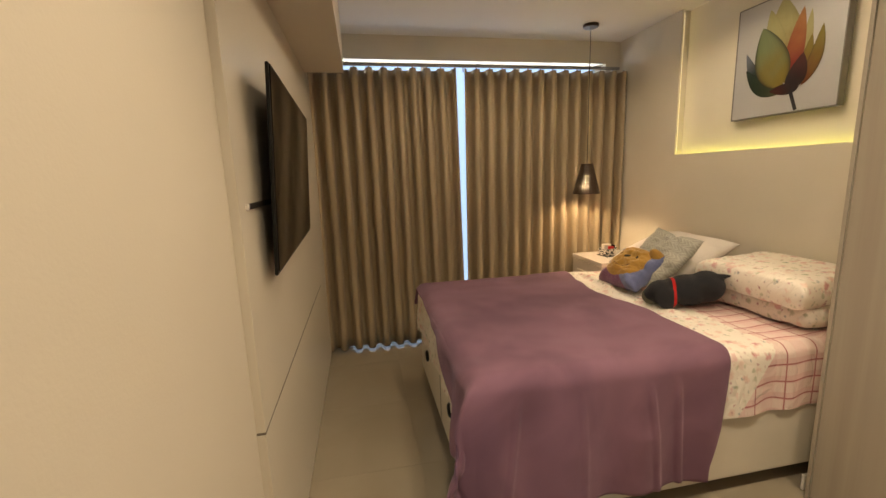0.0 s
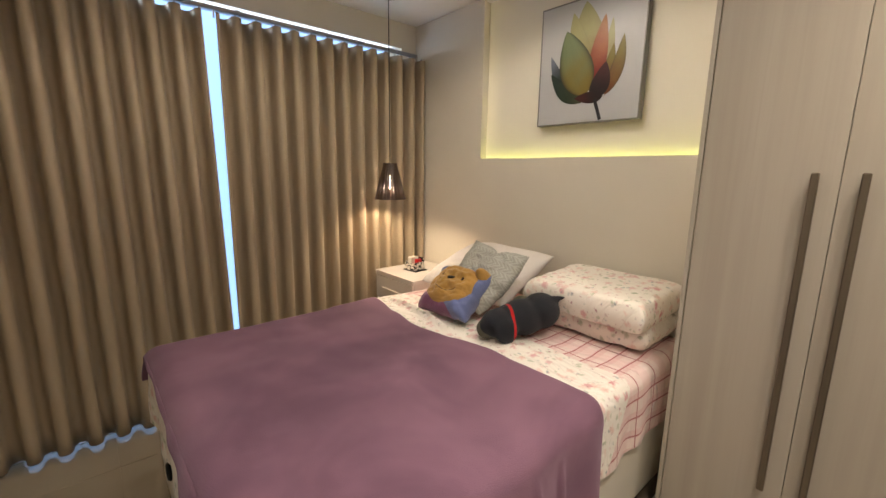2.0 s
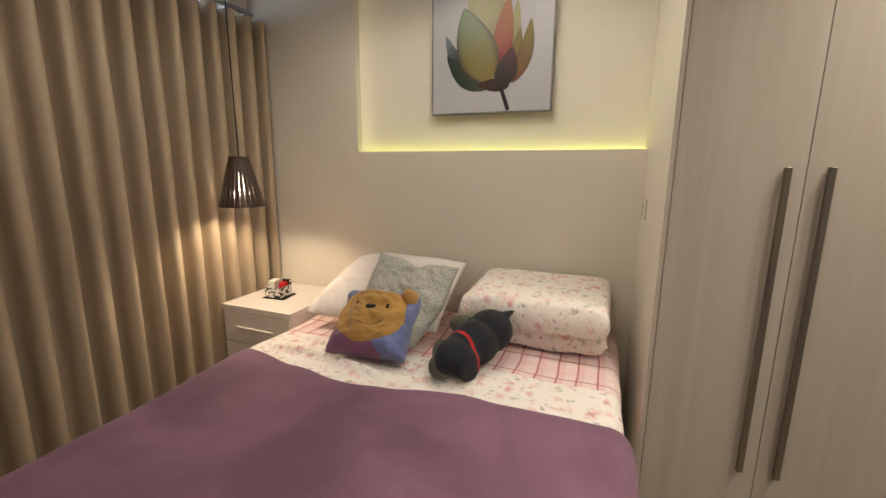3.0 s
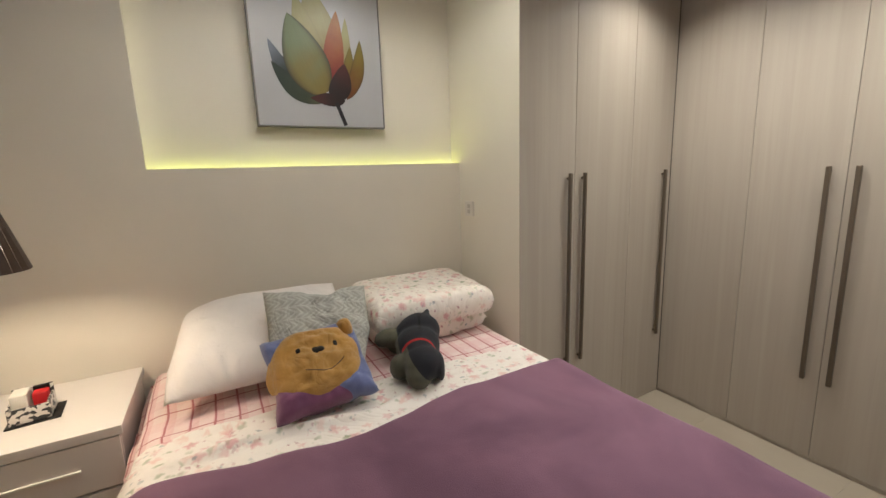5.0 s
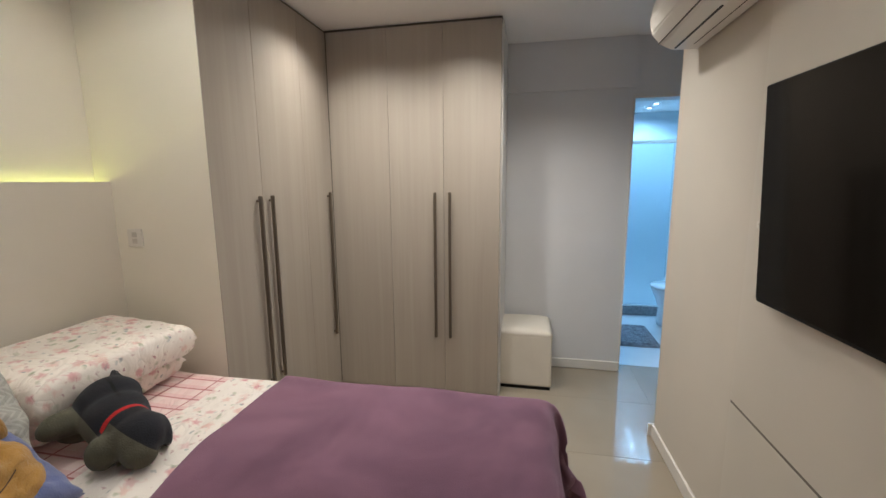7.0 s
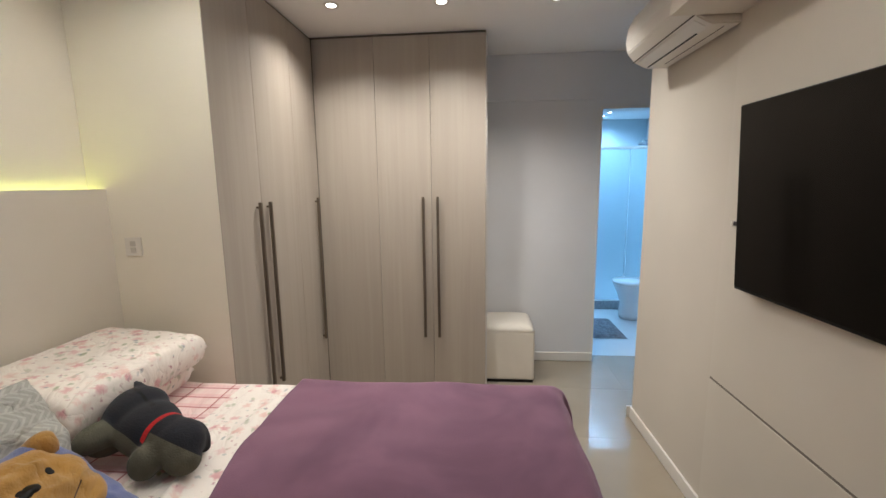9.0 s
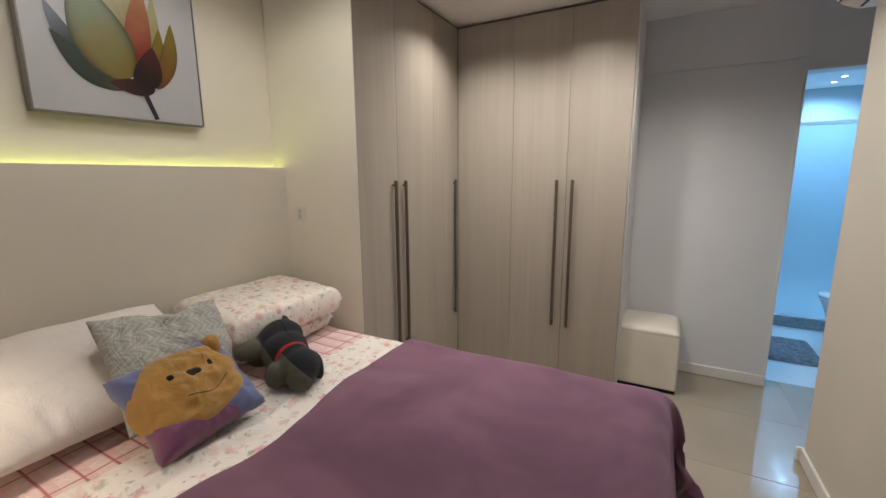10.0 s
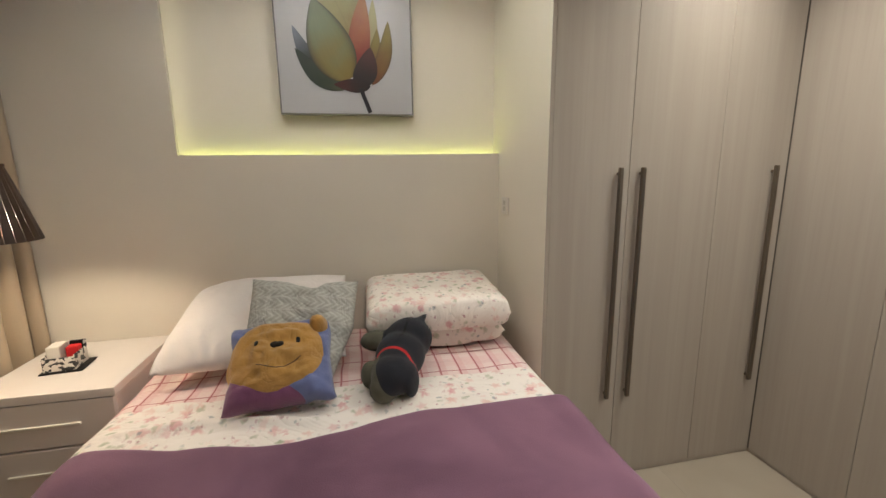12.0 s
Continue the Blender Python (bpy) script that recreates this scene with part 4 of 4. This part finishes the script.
shade = part("shade", turned([(0.046, 1.428 - CEIL), (0.046, 1.436 - CEIL), (0.02, 1.436 - CEIL), (0.02, 1.428 - CEIL)], 28), M_DARKWOOD, lamp)
NSL = 26
for k in range(NSL):
    a0, a1 = 2 * math.pi * (k + 0.028) / NSL, 2 * math.pi * (k + 0.972) / NSL
    b = bmesh.new()
    vs = []
    for r, z in ((0.043, 1.432), (0.058, 1.38), (0.079, 1.30), (0.103, 1.205)):
        for rr in (r, r - 0.004):
            for a in (a0, a1):
                vs.append(b.verts.new((rr * math.cos(a), rr * math.sin(a), z - CEIL)))
    for i in range(3):
        o, q = vs[4 * i:4 * i + 4], vs[4 * i + 4:4 * i + 8]
        for c, d in ((0, 1), (1, 3), (3, 2), (2, 0)):
            b.faces.new((o[c], o[d], q[d], q[c]))
    b.faces.new((vs[0], vs[1], vs[3], vs[2]))
    b.faces.new((vs[12], vs[14], vs[15], vs[13]))
    bmesh.ops.recalc_face_normals(b, faces=b.faces[:])
    part("slat", b, M_DARKWOOD, shade)

# ---- flower picture ----
pic = base("picture", 2.60, 1.905, 1.959, "square framed print of a multicoloured flower in the niche", "picture")
part("canvas", box(-0.002, -0.286, -0.303, 0.018, 0.286, 0.303), mat("pale print paper", (0.46, 0.46, 0.47), 0.35, vary=0.03, scale=3), pic)
for y0, z0, y1, z1 in ((-0.292, -0.309, 0.292, -0.303), (-0.292, 0.303, 0.292, 0.309), (-0.292, -0.303, -0.286, 0.303), (0.286, -0.303, 0.292, 0.303)):
    part("frame", box(-0.005, y0, z0, 0.035, y1, z1, 0.001, 1), mat("grey metal frame", (0.20, 0.19, 0.18), 0.4, metal=0.5, vary=0.05), pic, "thin dark metal frame")
part("backing", box(0.019, -0.27, -0.29, 0.048, 0.27, 0.29), M_GAP, pic)


def petal_material(name, low, high, rim=0.55, at=0.5):
    """Printed petal: root colour to tip colour along its length, inked darker at the rim."""
    m, n, l, pb = nodes_of(name)
    uv = n.new("ShaderNodeUVMap")
    sep = n.new("ShaderNodeSeparateXYZ")
    l.new(uv.outputs[0], sep.inputs[0])
    co = n.new("ShaderNodeTexCoord")
    no = n.new("ShaderNodeTexNoise")
    no.inputs["Scale"].default_value, no.inputs["Detail"].default_value = 7, 3
    l.new(co.outputs["Object"], no.inputs[0])
    f = n.new("ShaderNodeMapRange")
    f.interpolation_type = "SMOOTHSTEP"
    f.inputs[1].default_value, f.inputs[2].default_value = at - 0.4, at + 0.4
    l.new(maths(n, l, "MULTIPLY_ADD", no.outputs[0], 0.7, maths(n, l, "SUBTRACT", sep.outputs[0], 0.35)), f.inputs[0])
    col = mixed(n, l, f.outputs[0], low, high)
    edge = maths(n, l, "POWER", maths(n, l, "ABSOLUTE", maths(n, l, "MULTIPLY_ADD", sep.outputs[1], 2.0, -1.0)), 5.0)
    veins = n.new("ShaderNodeTexNoise")
    veins.inputs["Scale"].default_value = 1.0
    mp = n.new("ShaderNodeMapping")
    mp.inputs["Scale"].default_value = (2, 26, 1)
    l.new(uv.outputs[0], mp.inputs[0])
    l.new(mp.outputs[0], veins.inputs[0])
    dark = n.new("ShaderNodeVectorMath")
    dark.operation = "SCALE"
    l.new(col, dark.inputs[0])
    l.new(maths(n, l, "MULTIPLY", maths(n, l, "MULTIPLY_ADD", edge, -rim, 1.0), maths(n, l, "MULTIPLY_ADD", veins.outputs[0], 0.22, 0.85)), dark.inputs["Scale"])
    l.new(dark.outputs[0], pb.inputs["Base Color"])
    pb.inputs["Roughness"].default_value = 0.35
    return m


def petal(y0, z0, y1, z1, width, skew, layer, material):
    """A pointed printed petal from its root to its tip."""
    b = bmesh.new()
    uv = b.loops.layers.uv.new("UVMap")
    n, k = 16, 4
    rows = []
    dy, dz = y1 - y0, z1 - z0
    ln = math.hypot(dy, dz)
    ny, nz = -dz / ln, dy / ln
    x = -0.0025 - 0.0006 * layer
    for i in range(n + 1):
        s = i / n
        w = width * math.sin(math.pi * min(1, s ** 0.75)) ** 0.8
        bow = skew * math.sin(math.pi * s)
        cy, cz = y0 + dy * s + ny * bow, z0 + dz * s + nz * bow
        rows.append([b.verts.new((x, cy + ny * w * (2 * j / k - 1), cz + nz * w * (2 * j / k - 1))) for j in range(k + 1)])
    for i in range(n):
        for j in range(k):
            f = b.faces.new((rows[i][j], rows[i + 1][j], rows[i + 1][j + 1], rows[i][j + 1]))
            for loop, (a, c) in zip(f.loops, ((i, j), (i + 1, j), (i + 1, j + 1), (i, j + 1))):
                loop[uv].uv = (a / n, c / k)
    part("petal", b, material, pic)


P_GREEN = petal_material("print blue green", (0.008, 0.018, 0.008), (0.17, 0.19, 0.25), 0.3, 0.72)
P_DEEP = petal_material("print deep green", (0.075, 0.085, 0.04), (0.006, 0.020, 0.009), 0.4, 0.35)
P_LIME = petal_material("print pale green", (0.20, 0.145, 0.022), (0.155, 0.195, 0.095), 0.85, 0.45)
P_YELL = petal_material("print yellow", (0.18, 0.11, 0.012), (0.36, 0.34, 0.16), 0.12, 0.45)
P_RED = petal_material("print orange red", (0.20, 0.012, 0.005), (0.40, 0.17, 0.045), 0.1, 0.62)
P_MAROON = petal_material("print maroon", (0.010, 0.002, 0.002), (0.055, 0.006, 0.004), 0.5, 0.5)
P_OLIVE = petal_material("print olive", (0.15, 0.045, 0.008), (0.19, 0.14, 0.015), 0.5, 0.4)
petal(-0.02, -0.15, 0.025, 0.29, 0.105, 0.0, 1, P_YELL)
petal(0.0, -0.15, 0.095, 0.25, 0.065, 0.0, 1.3, P_YELL)
petal(-0.08, -0.15, -0.125, 0.180, 0.030, 0.01, 1.6, P_YELL)
petal(-0.04, -0.15, -0.085, 0.205, 0.048, 0.0, 2, P_RED)
petal(-0.11, -0.18, -0.188, 0.092, 0.034, 0.02, 3, P_OLIVE)
petal(-0.08, -0.17, -0.140, 0.06, 0.030, 0.012, 2.6, P_OLIVE)
petal(0.06, -0.165, 0.22, 0.056, 0.034, -0.025, 3.2, P_GREEN)
petal(-0.005, -0.195, 0.215, -0.035, 0.042, -0.033, 3.6, P_DEEP)
petal(0.0, -0.170, 0.130, 0.168, 0.096, -0.008, 4, P_LIME)
petal(-0.045, -0.195, -0.107, -0.02, 0.050, 0.012, 5, P_MAROON)
petal(-0.10, -0.186, 0.06, -0.180, 0.030, 0.0, 5.4, P_MAROON)
b = box(-0.0062, -0.009, -0.055, -0.0058, 0.009, 0.055)
bmesh.ops.rotate(b, cent=(0, 0, 0), matrix=Matrix.Rotation(radians(-20), 3, "X"), verts=b.verts)
bmesh.ops.translate(b, vec=(0, -0.076, -0.247), verts=b.verts)
part("stem", b, M_CHAR, pic)

# ---- television ----
tv = base("television", 0.082, 1.90, 1.408, "large flat black television on a wall arm, switched off", "television")
tv.matrix_world = pose(0.060, 1.90, 1.408, 0, 3.0, 1.9)
part("screen", box(0.013, -0.587, -0.305, 0.0165, 0.587, 0.313), M_SCREEN, tv)
part("bezel", box(0.002, -0.595, -0.318, 0.0128, 0.595, 0.318, 0.004, 2), M_BLACK, tv)
part("back_housing", box(-0.026, -0.40, -0.06, 0.0018, 0.40, 0.25, 0.005, 2), M_BLACK, tv)
part("wall_plate", box(-0.0300, -0.10, 0.0, -0.0265, 0.10, 0.18), M_METAL, tv)
arm = box(-0.0275, -0.695, -0.104, -0.0195, -0.10, -0.088, 0.002, 1)
for v in arm.verts:
    v.co.x += 0.032 * (v.co.y + 0.10)
part("arm", arm, M_METAL, tv, "dark steel wall arm")
tip = box(-0.0285, -0.710, -0.106, -0.0185, -0.6955, -0.086, 0.003, 2)
for v in tip.verts:
    v.co.x += 0.032 * (v.co.y + 0.10)
part("arm_cap", tip, M_AC, tv, "white plastic arm cap")

# ---- air conditioner ----
ac = base("air_conditioner", 0.0255, 0.895, 2.05, "white wall-mounted split air conditioner", "air conditioner")
prof = [(0.0, 0.0), (0.11, 0.0), (0.165, 0.028), (0.205, 0.075), (0.215, 0.13), (0.205, 0.20), (0.175, 0.255), (0.12, 0.275), (0.0, 0.275)]
b = bmesh.new()
ends = [[b.verts.new((x, y, z)) for x, z in prof] for y in (-0.385, 0.232)]
for i in range(len(prof)):
    j = (i + 1) % len(prof)
    b.faces.new((ends[0][i], ends[0][j], ends[1][j], ends[1][i]))
b.faces.new(ends[0])
b.faces.new(ends[1][::-1])
bmesh.ops.recalc_face_normals(b, faces=b.faces[:])
bmesh.ops.bevel(b, geom=b.edges[:], offset=0.006, segments=2, affect="EDGES", clamp_overlap=True)
part("body", b, M_AC, ac)
b = box(0.0, -0.36, -0.001, 0.05, 0.20, 0.003)
bmesh.ops.rotate(b, cent=(0, 0, 0), matrix=Matrix.Rotation(radians(-27), 3, "Y"), verts=b.verts)
bmesh.ops.translate(b, vec=(0.1145, 0, 0.0005), verts=b.verts)
part("flap", b, M_AC, ac, "closed white outlet flap")
part("outlet_slot", box(0.104, -0.35, -0.0015, 0.112, 0.12, 0.002), M_BLACK, ac, "dark outlet slot")
part("panel_line", box(0.168, -0.38, 0.031, 0.173, 0.228, 0.034), M_GAP, ac, "dark panel joint")
part("rear_slot", box(0.045, -0.30, -0.001, 0.049, 0.20, 0.002), M_GAP, ac, "thin joint under the body")

# ---- switch ----
sw = base("light_switch", 2.475, 1.1955, 1.228, "white wall switch plate on the return wall", "light switch", turn=3.2)
part("plate", box(-0.036, 0.0, -0.040, 0.036, 0.009, 0.040, 0.003, 2), M_SOCKET, sw)
for z in (-0.014, 0.014):
    part("rocker", box(-0.012, 0.009, z - 0.011, 0.012, 0.0115, z + 0.011, 0.001, 1), mat("cream plastic rocker", (0.55, 0.51, 0.44), 0.4, vary=0.03), sw)

# ---- pouf ----
pouf = base("pouf", 0.78, -0.295, 0, "cream leatherette cube pouf beside the wardrobe", "pouf")
part("body", box(-0.198, -0.198, 0.022, 0.198, 0.198, 0.40, 0.014, 3), M_LEATHER, pouf, smooth=False)
part("cushion_top", pillow_mesh(0.40, 0.40, 0.085, 5, n=18, pinch=0.0, wrinkle=0.002, power=6), M_LEATHER, pouf, "softly domed seat top", True).location = (0, 0, 0.40)
part("base", box(-0.19, -0.19, 0.0, 0.19, 0.19, 0.022), M_BLACK, pouf, "black underside base")

# red cloth tucked between the bed and the nightstand
def red_fold(u, v):
    bulge = math.sin(math.pi * u) ** 0.7
    return (1.70 + 0.34 * u, 2.685 + 0.045 * bulge * math.sin(math.pi * min(1, v * 1.4 + 0.15)) + 0.006 * math.sin(19 * u + 5 * v), 0.46 + 0.13 * bulge - 0.45 * v)


red = tagged(link("red_cloth", sheet_grid(14, 18, red_fold), M_RED, smooth=True), "red cloth hanging between the bed and the nightstand", "cloth")
red.modifiers.new("thickness", "SOLIDIFY").thickness = 0.006

# ---- bathroom seen through the doorway ----
bm = box(-1.75, -4.0, 0, -1.60, -0.641, CEIL)
box(0.20, -4.0, 0, 0.35, -0.641, CEIL, bm=bm)
box(-1.75, -4.15, 0, 0.35, -4.0, CEIL, bm=bm)
structure("wall_bathroom", bm, M_BATHTILE, "pale glazed tile walls of the bathroom")
structure("floor_bathroom", box(-1.6, -4.0, -0.1, 0.2, -0.641, 0.0), M_BATHFLOOR, "pale glossy bathroom tile floor")
structure("ceiling_bathroom", box(-1.75, -4.15, CEIL, 0.35, -0.641, CEIL + 0.1), M_CEIL, "white bathroom ceiling")
frame_ob = structure("door_1", box(0.0505, -0.645, 0, 0.062, -0.512, 2.05), M_TRIM, "white painted doorway lining to the bathroom")
part("lintel_lining", box(-0.75, -0.645, 2.028, 0.05, -0.512, 2.0395), M_TRIM, frame_ob)
shower = base("shower_screen", -0.7, -2.05, 0, "frosted glass shower screen on a grey stone curb", "shower screen")
part("curb", box(-0.89, -0.06, 0.0, 0.89, 0.06, 0.105, 0.004, 1), M_STONE, shower, "grey granite curb")
for x0, x1 in ((-0.88, -0.01), (0.01, 0.88)):
    part("glass_panel", box(x0, -0.004, 0.106, x1, 0.004, 1.84), M_FROST, shower).visible_shadow = False
part("top_rail", box(-0.89, -0.015, 1.841, 0.89, 0.015, 1.872, 0.003, 1), M_AC, shower, "white top rail")
toilet = base("toilet", -0.665, -1.70, 0, "white porcelain toilet with closed lid", "toilet")
part("bowl", turned([(0.11, 0.0), (0.12, 0.05), (0.11, 0.18), (0.15, 0.30), (0.185, 0.375), (0.185, 0.39)], 28), M_PORCELAIN, toilet, smooth=True)
part("lid", turned([(0.19, 0.392), (0.198, 0.402), (0.19, 0.42), (0.05, 0.428)], 28), M_PORCELAIN, toilet, smooth=True)
part("tank", box(-0.42, -0.19, 0.36, -0.20, 0.19, 0.74, 0.02, 3), M_PORCELAIN, toilet)
part("tank_foot", box(-0.42, -0.12, 0.0, -0.20, 0.12, 0.36, 0.02, 2), M_PORCELAIN, toilet)
rug = tagged(link("bath_mat", sheet_grid(40, 50, lambda u, v: (-0.42 + 0.42 * u, -1.62 + 0.58 * v, 0.004 + (0.022 + 0.006 * noise.noise((u * 30, v * 40, 0))) * min(1, 12 * min(u, v, 1 - u, 1 - v))), 0.0), M_MAT, smooth=False), "small grey shaggy bath mat on the tiles", "bath mat")
headp = base("shower", -1.10, -2.75, 1.93, "chrome shower on the tiled bathroom wall", "shower")
part("arm", box(-0.50, -0.01, 0.06, 0.0, 0.01, 0.08, 0.004, 1), M_CHROME, headp)
part("rose", turned([(0.06, 0.0), (0.065, 0.02), (0.02, 0.06), (0.012, 0.08)], 20), M_CHROME, headp, smooth=True)

# ---- floor tiles, last ----
fb = box(-0.24, -0.64, -0.1, 2.8, 3.47, -0.0012)
box(-1.5, -0.64, -0.1, -0.2401, 0.55, -0.0012, bm=fb)
floor_ob = structure("floor", fb, M_GROUT, "polished beige porcelain tile floor with fine joints")
tb = box(-0.2993, -0.2993, -0.0011, 0.2993, 0.2993, 0.0, 0.0004, 1)
tme = bpy.data.meshes.new("tile")
tb.to_mesh(tme)
tb.free()
tme.materials.append(M_TILE)
for i in range(8):
    for j in range(8):
        x, y = -1.55 + 0.6 * i, -0.94 + 0.6 * j
        if -1.6 < x < 2.95 and -0.8 < y < 3.6 and (x > -0.4 or y < 0.8):
            o = new("tile", tme)
            o.parent = floor_ob
            o.location = (x, y, 0)
